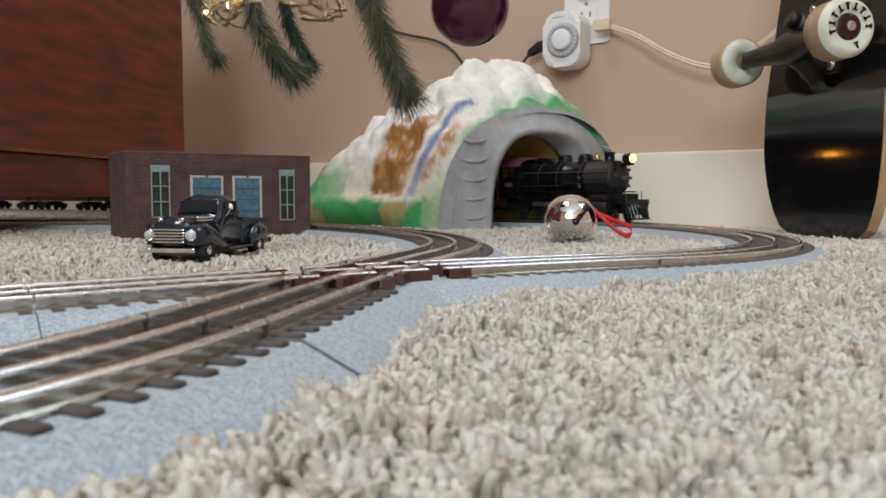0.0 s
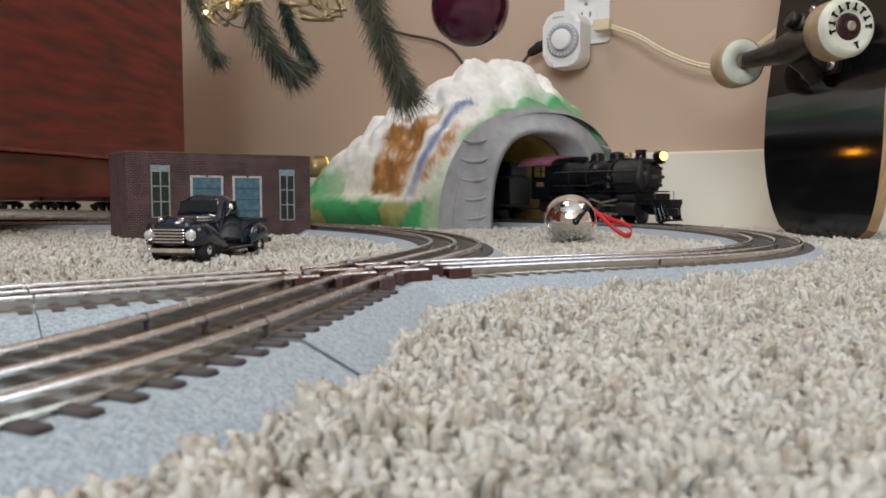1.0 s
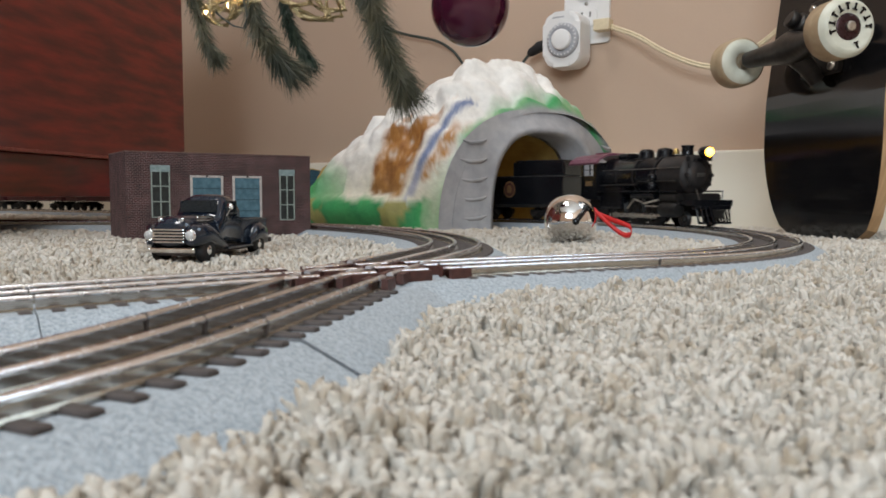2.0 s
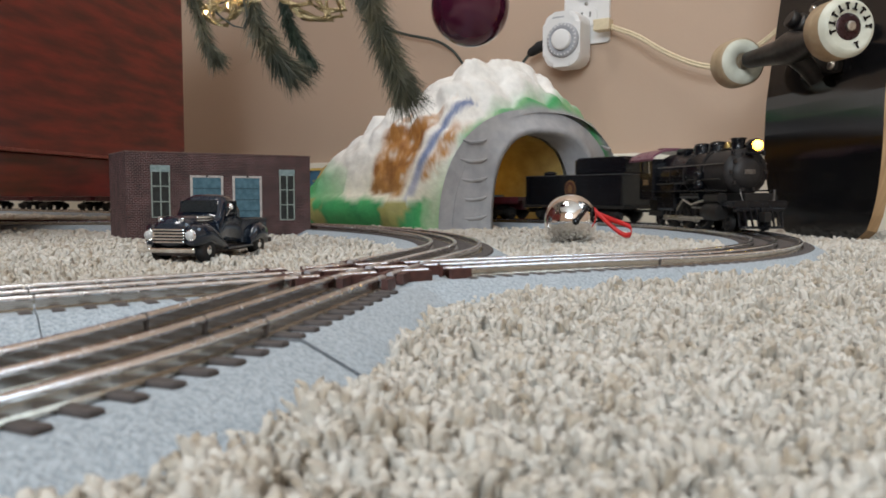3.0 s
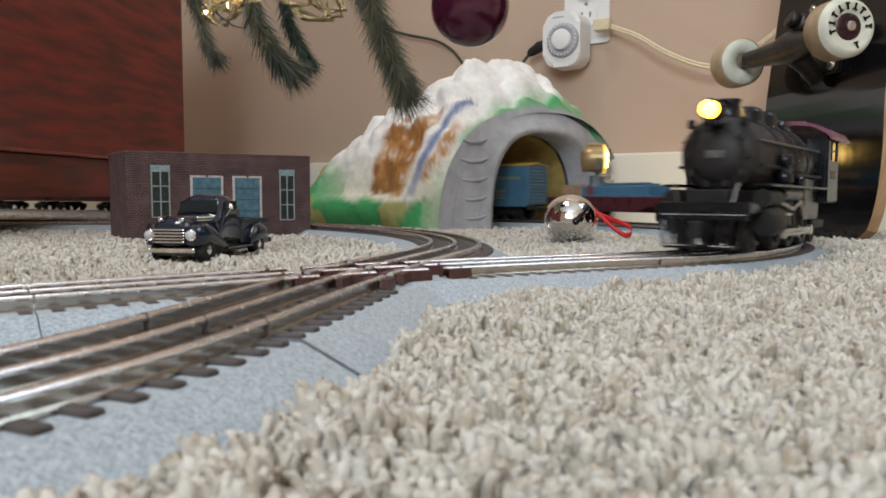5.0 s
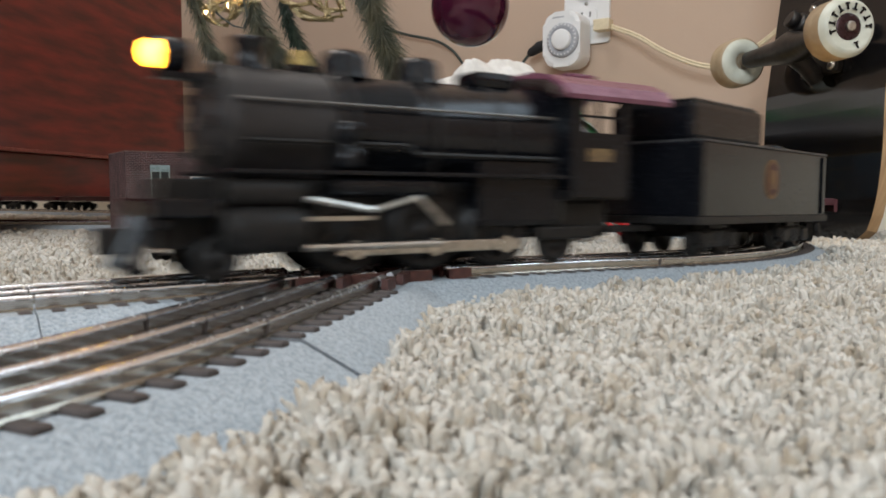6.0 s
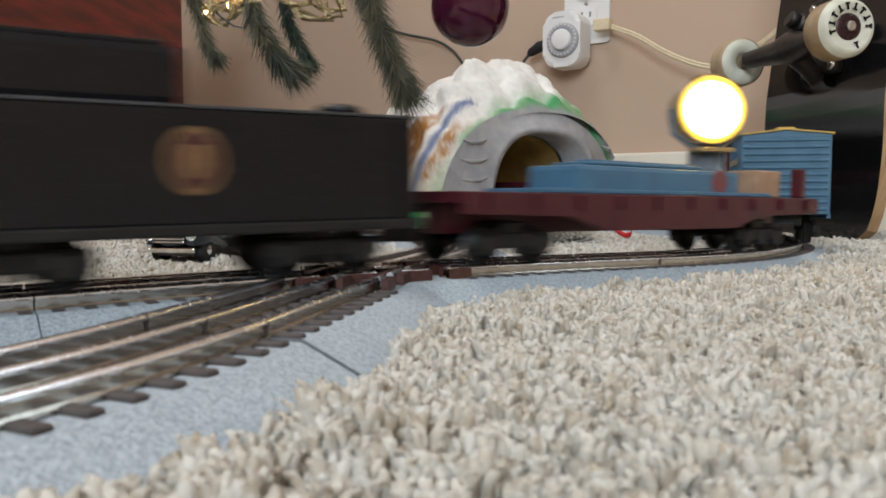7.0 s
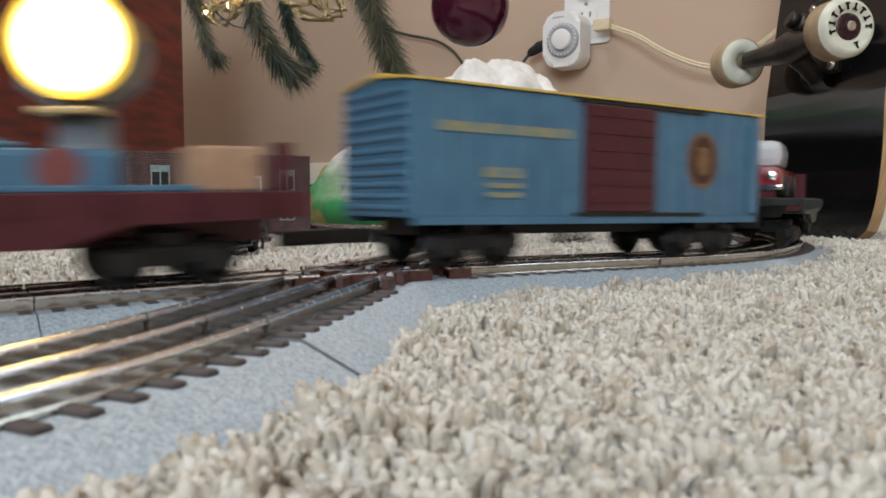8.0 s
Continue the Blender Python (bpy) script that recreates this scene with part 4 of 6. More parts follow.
# ---------------------------------------------------------------- skateboard
def skateboard():
    sk = empty("skateboard", pose(0.344, 0.742, 0.0, 0, 7, 7.63), "black skateboard with cream wheels standing on its tail", "skateboard")
    # y across the deck, z up it, x away from the wheels
    bm = bmesh.new()
    rows = []
    for i in range(61):
        z = 0.80 * i / 60
        lo, hi = z, 0.80 - z
        w = 0.092
        for e, dz in ((lo, 0.115), (hi, 0.115)):
            if e < dz:
                k = 1 - e / dz
                w = min(w, 0.093 * (0.48 + 0.52 * (1 - k ** 2.2) ** 0.5))
        kick = 0.022 * max(0, (0.15 - z) / 0.15) ** 1.5 + 0.030 * max(0, (z - 0.65) / 0.15) ** 1.5
        row = []
        for j in range(17):
            y = w * (2 * j / 16 - 1)
            row.append((kick + 0.004 * (1 - (y / w) ** 2) * 0 - 0.003 * (y / 0.095) ** 2 + 0.0, y, z))
        rows.append(row)
    faces = [[[bm.verts.new((x + t, y, z)) for x, y, z in row] for row in rows] for t in (0, 0.0105)]
    for s, g in enumerate(faces):
        for a, b in zip(g, g[1:]):
            for j in range(16):
                q = (a[j], a[j + 1], b[j + 1], b[j])
                f = bm.faces.new(q if s else q[::-1])
                f.material_index = s
    lo, hi = faces
    ring = lambda g: [g[i][0] for i in range(61)] + [g[60][j] for j in range(1, 17)] + [g[i][16] for i in range(59, -1, -1)] + [g[0][j] for j in range(15, 0, -1)]
    a, b = ring(lo), ring(hi)
    for k in range(len(a)):
        f = bm.faces.new((a[k], a[(k + 1) % len(a)], b[(k + 1) % len(a)], b[k]))
        f.material_index = 2
    bmesh.ops.recalc_face_normals(bm, faces=bm.faces)
    ob = part("deck", bm, [M_DECK, M_GRIP, M_PLY], sk, "glossy black deck with maple ply edge")
    for zt in (0.176, 0.624):
        base = part("truck_baseplate", box(-0.007, -0.0005, -0.028, 0.028, zt - 0.020, zt + 0.055, 0.0015), M_TRUCK, sk, "dark metal baseplate")
        for y in (-0.021, 0.021):
            for z in (zt - 0.014, zt + 0.047):
                part("bolt", lathe([(0.0042, 0), (0.0042, 0.0022), (0.0025, 0.003), (0, 0.003)], Matrix.Translation((-0.007, y, z)) @ pose(0, 0, 0, 0, -90), 12), M_STEEL, base, "shiny bolt", True)
        hang = bmesh.new()
        tube([(-0.045, -0.062, zt), (-0.043, -0.045, zt), (-0.037, -0.018, zt + 0.001), (-0.036, 0, zt + 0.002), (-0.037, 0.018, zt + 0.001), (-0.043, 0.045, zt), (-0.045, 0.062, zt)], [0.0085, 0.0092, 0.0125, 0.016, 0.0125, 0.0092, 0.0085], 16, hang)
        tube([(-0.040, 0, zt), (-0.020, 0, zt - 0.012), (-0.006, 0, zt - 0.024)], [0.011, 0.009, 0.008], 12, hang)
        part("hanger", hang, M_TRUCK, sk, "dark metal truck hanger", True)
        part("kingpin", tube([(-0.042, 0, zt + 0.030), (-0.006, 0, zt + 0.016)], 0.0042, 10), M_TRUCK, sk)
        for d, r in ((-0.040, 0.0080), (-0.032, 0.0105), (-0.018, 0.0105)):
            zz = zt + 0.016 + (-0.006 - d) * 0.345
            part("bushing", lathe([(r * 0.8, -0.004), (r, -0.003), (r, 0.003), (r * 0.8, 0.004)], Matrix.Translation((d, 0, zz)) @ pose(0, 0, 0, 0, -71), 18), M_TRUCK, sk, "black rubber bushing", True)
        for e in (-1, 1):
            part("axle", tube([(-0.046, e * 0.058, zt), (-0.046, e * 0.100, zt)], 0.0040, 10), M_STEEL, sk)
        for y in (-0.083, 0.085):
            m = Matrix.Translation((-0.046, y, zt)) @ pose(0, 0, 0, 90 if y < 0 else -90)
            r = 0.0248
            w = part("wheel", lathe([(0.0115, 0.0125), (0.0185, 0.0150), (0.0200, 0.0152), (r - 0.002, 0.0128), (r, 0.009)], m, 48), M_URETHANE, sk, "cream urethane wheel", True)
            part("tread", lathe([(r, 0.009), (r + 0.0002, 0), (r, -0.011), (r - 0.002, -0.0125)], m, 48), M_TREAD, w, "worn tan running surface", True)
            part("inner_face", lathe([(r - 0.002, -0.0125), (0.0205, -0.0152), (0.009, -0.0150), (0.0085, -0.010)], m, 48), M_URETHANE, w, "cream inner face", True)
            part("bearing", lathe([(0.0112, 0.0126), (0.0108, 0.0132), (0.0060, 0.0130), (0.0045, 0.0132), (0, 0.0132)], m, 24), M_BEARING, w, "dark red bearing shield", True)
            part("axle_nut", lathe([(0.0042, 0.0130), (0.0042, 0.0168), (0.0030, 0.0175), (0, 0.0175)], m, 6), M_STEEL, w, "steel axle nut")
            for k in range(10):
                a = radians(205 - k * 24.5) if k < 9 else radians(300)
                mm = m @ pose(0, 0, 0.0149) @ pose(0, 0, 0, 0, 0, math.degrees(a)) @ Matrix.Translation((0.0164, 0, 0))
                bar = box(-0.0030, 0.0030, -0.0009, 0.0009, 0, 0.0005)
                box(-0.0030, -0.0018, -0.0022, 0.0022, 0, 0.00048, bm=bar) if k % 2 else box(0.0012, 0.0028, -0.0022, 0.0020, 0, 0.00048, bm=bar)
                bmesh.ops.transform(bar, matrix=mm, verts=bar.verts)
                part("print_mark", bar, M_BLACK, w, "black printed mark")


skateboard()


# ---------------------------------------------------------------- socket, timer and cords
def on_wall(x, y, out=0.0):
    """A place on the wall seen from the room: x along it, y up, out into the room."""
    return ROOM @ Vector((x, -out, y))


def wall_m(x, z, out=0.0):
    """x to the right and y up along the wall, z out of it."""
    return ROOM @ Matrix(((-1, 0, 0, x), (0, 0, -1, -out), (0, 1, 0, z), (0, 0, 0, 1)))


def rounded(w, h, r, n=6):
    pts = []
    for cx, cy, a0 in ((w / 2 - r, h / 2 - r, 0), (-w / 2 + r, h / 2 - r, 90), (-w / 2 + r, -h / 2 + r, 180), (w / 2 - r, -h / 2 + r, 270)):
        pts += [(cx + r * math.cos(radians(a0 + 90 * k / n)), cy + r * math.sin(radians(a0 + 90 * k / n))) for k in range(n + 1)]
    return pts


def sockets():
    plate = empty("wall_outlet", wall_m(0.1375, 0.318), "white wall outlet plate with two sockets", "outlet")
    part("cover_plate", prism(rounded(0.070, 0.115, 0.005), 0.005, bevel=0.002), M_WHITE, plate)
    for y in (0.019, -0.019):
        f = part("socket_face", prism(rounded(0.033, 0.028, 0.010), 0.0068, Matrix.Translation((0, y, 0)), bevel=0.0006), M_WHITE, plate)
        for x, hh in ((-0.0063, 0.0085), (0.0063, 0.007)):
            part("slot", box(x - 0.0011, x + 0.0011, y - hh / 2 + 0.003, y + hh / 2 + 0.003, 0.006, 0.0071), M_TIE, f, "dark slot")
        part("earth_hole", lathe([(0.0024, 0.006), (0.0024, 0.0071), (0, 0.0071)], Matrix.Translation((0, y - 0.0068, 0)), 12), M_TIE, f, "dark round hole")
    part("screw", lathe([(0.0028, 0.004), (0.0028, 0.0056), (0, 0.006)], Matrix(), 12), M_STEEL, plate)
    timer = empty("plug_in_timer", wall_m(0.159, 0.2640, 0.0075), "white plug-in timer with a round grey dial", "timer")
    part("housing", prism(rounded(0.058, 0.078, 0.018, 8), 0.036, bevel=0.007), M_WHITE, timer, smooth=False)
    dial = part("dial", lathe([(0.0245, 0.035), (0.0245, 0.0385), (0.0220, 0.0415), (0.0180, 0.0415), (0.0170, 0.0400), (0, 0.0400)], Matrix.Translation((0.003, -0.002, 0)), 48), M_DIAL, timer, "grey ringed dial", True)
    part("knob", lathe([(0.0145, 0.0398), (0.0143, 0.0450), (0.012, 0.0460), (0, 0.0460)], Matrix.Translation((0.003, -0.002, 0)), 40), M_WHITE, dial, "white turning knob", True)
    for k in range(24):
        a = k * math.tau / 24
        part("pin", box(-0.0012, 0.0012, -0.0006, 0.0006, 0.0412, 0.0422), M_WHITE, dial).matrix_basis = Matrix.Translation((0.003 + 0.0210 * math.cos(a), -0.002 + 0.0210 * math.sin(a), 0)) @ pose(0, 0, 0, 0, 0, math.degrees(a))
    part("writing_bar", box(-0.014, 0.004, 0.0300, 0.0320, 0.0355, 0.0362), M_DIAL, timer, "small grey printed bar")
    black = empty("plug", wall_m(0.158, 0.2640, 0.022), "black plug pushed into the timer's side", "plug")
    part("body", tube([(-0.034, 0.0, 0), (-0.046, -0.003, 0), (-0.060, -0.010, 0), (-0.064, -0.0125, 0)], [0.0075, 0.0085, 0.0065, 0.004], 10), M_RUBBER, black, smooth=True)
    part("cord", tube([(-0.063, -0.012, 0), (-0.073, -0.024, 0.002), (-0.078, -0.045, 0.004), (-0.084, -0.072, 0.0), (-0.095, -0.13, -0.01), (-0.098, -0.20, -0.01), (-0.11, -0.274, -0.012)], 0.0024, 8), M_CORD_G, black, "dark green cord", True)
    cream = empty("extension_cord", Matrix(), "cream flat two-wire cord plugged into the timer", "cord")
    part("plug_body", box(-0.009, 0.009, -0.008, 0.008, 0, 0.024, 0.002), M_CREAM, cream, "cream plug").matrix_basis = wall_m(0.1175, 0.2810, 0.020) @ pose(0, 0, 0, 0, 90, 0)
    for d in (0.0, 0.0034):
        part("wire", tube(smooth_path([on_wall(0.094, 0.2795 - d, 0.020), on_wall(0.075, 0.2710 - d, 0.024), on_wall(0.050, 0.2590 - d, 0.03), on_wall(0.010, 0.2330 - d, 0.035), on_wall(-0.030, 0.2140 - d, 0.035), on_wall(-0.06, 0.2090 - d, 0.035), on_wall(-0.09, 0.2220 - d, 0.03), on_wall(-0.125, 0.2460 - d, 0.03), on_wall(-0.155, 0.2790 - d, 0.03), on_wall(-0.175, 0.36 - d, 0.03), on_wall(-0.178, 0.48 - d, 0.03)]), 0.0019, 8), M_CREAM, cream, "cream wire", True)
    dark = empty("cord", Matrix(), "thin dark green cord drooping against the wall", "cord")
    part("wire", tube(smooth_path([on_wall(0.553, 0.346, 0.012), on_wall(0.491, 0.322, 0.012), on_wall(0.456, 0.309, 0.012), on_wall(0.398, 0.293, 0.012), on_wall(0.365, 0.274, 0.012), on_wall(0.346, 0.252, 0.012), on_wall(0.331, 0.23, 0.012), on_wall(0.326, 0.10, 0.016), on_wall(0.323, -0.005, 0.020)]), 0.0023, 8), M_CORD_G, dark, smooth=True)


def smooth_path(pts, n=6):
    """Points along a smooth curve through pts."""
    pts = [Vector(p) for p in pts]
    out = []
    for i in range(len(pts) - 1):
        a, b, c, d = pts[max(i - 1, 0)], pts[i], pts[i + 1], pts[min(i + 2, len(pts) - 1)]
        for k in range(n):
            t = k / n
            out.append(0.5 * (2 * b + (c - a) * t + (2 * a - 5 * b + 4 * c - d) * t * t + (3 * b - a - 3 * c + d) * t ** 3))
    return out + [pts[-1]]


sockets()


# ---------------------------------------------------------------- tree and its ornaments
def spray(parent, pts, length, count, seed, spread=0.55, material=None):
    """A drooping twig with long needles that point along it."""
    rng = random.Random(seed)
    path = smooth_path(pts, 8)
    twig = part("branch", tube(path, [0.0022 * (1 - 0.7 * i / len(path)) for i in range(len(path))], 6), M_BARK, parent, "brown wired branch")
    bm = bmesh.new()
    for _ in range(count):
        k = rng.uniform(0.0, len(path) - 1.01)
        i = int(k)
        p = path[i].lerp(path[i + 1], k - i)
        along = (path[i + 1] - path[i]).normalized()
        side = Vector((rng.gauss(0, 1), rng.gauss(0, 1), rng.gauss(0, 1)))
        side = (side - along * side.dot(along)).normalized()
        d = (along + side * rng.uniform(0.2, spread)).normalized()
        L = length * rng.uniform(0.6, 1.1)
        wv = d.cross(Vector((rng.gauss(0, 1), rng.gauss(0, 1), rng.gauss(0, 1)))).normalized() * 0.00030
        w2 = d.cross(wv).normalized() * 0.00022
        m, e = p + d * L * 0.5 + Vector((0, 0, -0.001)), p + d * L + Vector((0, 0, -0.004 * rng.random()))
        a0 = [bm.verts.new(p + o) for o in (wv, w2, -wv)]
        a1 = [bm.verts.new(m + o) for o in (wv, w2, -wv)]
        tip = bm.verts.new(e)
        for j in range(3):
            q = (j + 1) % 3
            bm.faces.new((a0[j], a0[q], a1[q], a1[j]))
            bm.faces.new((a1[j], a1[q], tip))
    part("needles", bm, material or M_NEEDLE, twig, "long green plastic needles")


def at(px, depth, py):
    """A place by its bearing: across and up as shares of the depth."""
    return Vector((px * depth, depth, EYE.z + py * depth))


def tree():
    t = empty("christmas_tree", pose(0, 0, 0), "artificial pine tree branches with long drooping needles", "tree")
    top = Vector((-0.42, 0.98, 0.66))
    trunk = tube([(-0.55, 1.0, 0.4405), (-0.55, 1.0, 0.9), (-0.55, 1.0, 1.7)], [0.02, 0.018, 0.012], 10)
    part("trunk", trunk, M_BARK, t, "brown trunk")
    sprays = [
        ([at(-0.335, 0.70, 0.40), at(-0.322, 0.66, 0.28), at(-0.305, 0.64, 0.205), at(-0.293, 0.63, 0.180)], 0.022, 420, 1, None),
        ([at(-0.255, 0.72, 0.42), at(-0.245, 0.66, 0.26), at(-0.224, 0.63, 0.195), at(-0.200, 0.62, 0.165)], 0.034, 620, 2, None),
        ([at(-0.222, 0.72, 0.42), at(-0.205, 0.68, 0.26), at(-0.190, 0.66, 0.205), at(-0.172, 0.65, 0.172)], 0.020, 560, 3, M_NEEDLE_D),
        ([at(-0.115, 0.72, 0.42), at(-0.095, 0.66, 0.27), at(-0.072, 0.62, 0.19), at(-0.052, 0.60, 0.142)], 0.036, 1200, 4, None),
        ([at(-0.330, 0.78, 0.46), at(-0.290, 0.74, 0.32), at(-0.262, 0.73, 0.265)], 0.03, 300, 5, None),
        ([at(-0.17, 0.80, 0.50), at(-0.13, 0.76, 0.33), at(-0.105, 0.75, 0.255)], 0.03, 320, 6, M_NEEDLE_D),
        ([at(-0.05, 0.76, 0.50), at(-0.075, 0.72, 0.34), at(-0.09, 0.70, 0.26)], 0.03, 360, 7, None),
    ]
    for pts, length, n, seed, m in sprays:
        spray(t, pts, length * 0.95, int(n * 3.4), seed, 0.75, material=m)
        part("limb", tube(smooth_path([top, pts[0]]), 0.003, 6), M_BARK, t)
    part("limb", tube(smooth_path([(-0.55, 1.0, 0.80), top]), 0.005, 6), M_BARK, t)
    rng = random.Random(21)
    for k in range(44):      # unseen crown, added to shade the left side from the ceiling lamp
        z = 0.66 + 0.95 * k / 44
        a = k * 2.4
        reach = 0.62 * (1 - (z - 0.6) / 1.15) + 0.06
        root = Vector((-0.55, 1.0, z + 0.06))
        d = Vector((math.cos(a), math.sin(a), 0))
        if (Vector((-0.55, 1.0)) + d.to_2d() * reach - WALL_P).dot(wn) > -0.08:
            reach *= 0.6
        spray(t, [root, root + d * reach * 0.5 + Vector((0, 0, 0.0)), root + d * reach + Vector((0, 0, -0.07))], 0.060, 620, 100 + k, 0.9, M_NEEDLE_D)
    leaf = empty("glitter_ornament", pose(0, 0, 0), "gold glitter wire leaf ornament hung in the branches", "ornament")
    rng = random.Random(8)
    for a, b, wide in (((-0.262, 0.255), (-0.290, 0.222), 0.012), ((-0.262, 0.255), (-0.250, 0.235), 0.012), ((-0.30, 0.27), (-0.275, 0.215), 0.015), ((-0.205, 0.268), (-0.128, 0.228), 0.016), ((-0.195, 0.275), (-0.150, 0.225), 0.016), ((-0.255, 0.27), (-0.235, 0.245), 0.012), ((-0.215, 0.272), (-0.140, 0.222), 0.008), ((-0.285, 0.27), (-0.285, 0.232), 0.008), ((-0.31, 0.262), (-0.288, 0.240), 0.007), ((-0.322, 0.275), (-0.300, 0.226), 0.010), ((-0.245, 0.275), (-0.268, 0.228), 0.009), ((-0.185, 0.272), (-0.124, 0.236), 0.011), ((-0.225, 0.275), (-0.165, 0.243), 0.010), ((-0.30, 0.255), (-0.262, 0.236), 0.006), ((-0.275, 0.275), (-0.315, 0.235), 0.009)):
        p, q = at(a[0], 0.66, a[1]), at(b[0], 0.65, b[1])
        d = q - p
        n = Vector((-d.z, 0, d.x)).normalized()
        loop = [p + d * u + n * wide * math.sin(math.pi * u) for u in [i / 10 for i in range(11)]] + [p + d * u - n * wide * math.sin(math.pi * u) for u in [1 - i / 10 for i in range(1, 10)]]
        bm = tube(loop, 0.0015, 6, closed=True)
        for v in bm.verts:
            v.co += Vector((rng.gauss(0, 1), rng.gauss(0, 1), rng.gauss(0, 1))) * 0.0007
        part("wire_loop", bm, M_GOLD, leaf, "gold glitter loop")
    lights = empty("fairy_lights", pose(0, 0, 0), "warm white fairy lights on a green wire", "lights")
    spots = [at(-0.2585, 0.655, 0.2565), at(-0.302, 0.655, 0.236), at(-0.272, 0.655, 0.242)]
    part("wire", tube(smooth_path([top + Vector((0.02, 0, 0))] + [s + Vector((0, 0.004, 0.004)) for s in spots]), 0.0008, 6), M_CORD_G, lights)
    for s in spots:
        part("bulb", lathe([(0, -0.0045), (0.0014, -0.003), (0.0022, 0), (0.0018, 0.003), (0.001, 0.004)], Matrix.Translation(s), 12), M_BULB, lights, "glowing warm bulb", True)
    b = empty("bauble", pose(0.0223, 0.65, 0.1975), "dark plum glass bauble hanging on a thread", "ornament")
    part("ball", lathe([(0.0325 * math.sin(i * math.pi / 24), -0.0325 * math.cos(i * math.pi / 24)) for i in range(25)], None, 48), M_PLUM, b, smooth=True)
    part("cap", lathe([(0.008, 0.030), (0.008, 0.038), (0, 0.039)], None, 20), M_GOLD, b, "gold cap")
    part("thread", tube([(0, 0, 0.038), (-0.05, 0.02, 0.20), (-0.25, 0.28, 0.42)], 0.0005, 6), M_GOLD, b)


tree()


# ---------------------------------------------------------------- the train; x forward from the nose, y to the left, z over the railhead
CARS, DRIVERS, RODS = [], [], []
LIE = pose(0, 0, 0, 90)     # turns a lathe's axis across the track


def wheel_mesh(r, w):
    return lathe([(0, -w), (r * 0.3, -w), (r * 0.34, -w * 0.5), (r * 0.72, -w * 0.5), (r * 0.8, -w), (r, -w), (r, w * 0.6), (r * 1.1, w * 0.7), (r * 1.1, w), (0, w)], LIE, 24)


def bogie(parent, x, r=0.0075):
    f = bmesh.new()
    for sy in (-1, 1):
        box(x - 0.021, x + 0.021, sy * 0.0205 - 0.002, sy * 0.0205 + 0.002, r - 0.001, r + 0.0055, 0.001, f, 1)
        for dx in (-0.0135, 0.0135):
            box(x + dx - 0.0045, x + dx + 0.0045, sy * 0.0215 - 0.0025, sy * 0.0215 + 0.0025, r - 0.0035, r + 0.0045, 0.001, f, 1)
        for dx in (-0.0028, 0, 0.0028):
            tube([(x + dx, sy * 0.0225, r - 0.003), (x + dx, sy * 0.0225, r + 0.004)], 0.0011, 6, f)
    box(x - 0.006, x + 0.006, -0.0205, 0.0205, r + 0.001, 0.0175, 0.001, f, 1)
    fr = part("truck_frame", f, M_DARK, parent, "black truck with sprung side frames")
    for dx in (-0.0135, 0.0135):
        for sy in (-1, 1):
            w = part("wheel", wheel_mesh(r, 0.0022 * sy), M_WHEEL, fr, "dark metal wheel", True)
            w.matrix_basis = pose(x + dx, sy * 0.0165, r)
    return fr


def coupler(parent, x, d):
    part("coupler", box(min(x, x + d), max(x, x + d), -0.003, 0.003, 0.009, 0.0145, 0.001), M_DARK, parent, "black knuckle coupler")


def vehicle(name, label, category, length, front, a=0.18, b=0.82):
    v = empty(name, Matrix(), label, category, "cars of the toy train")
    CARS.append((v, length, front, a, b))
    return v


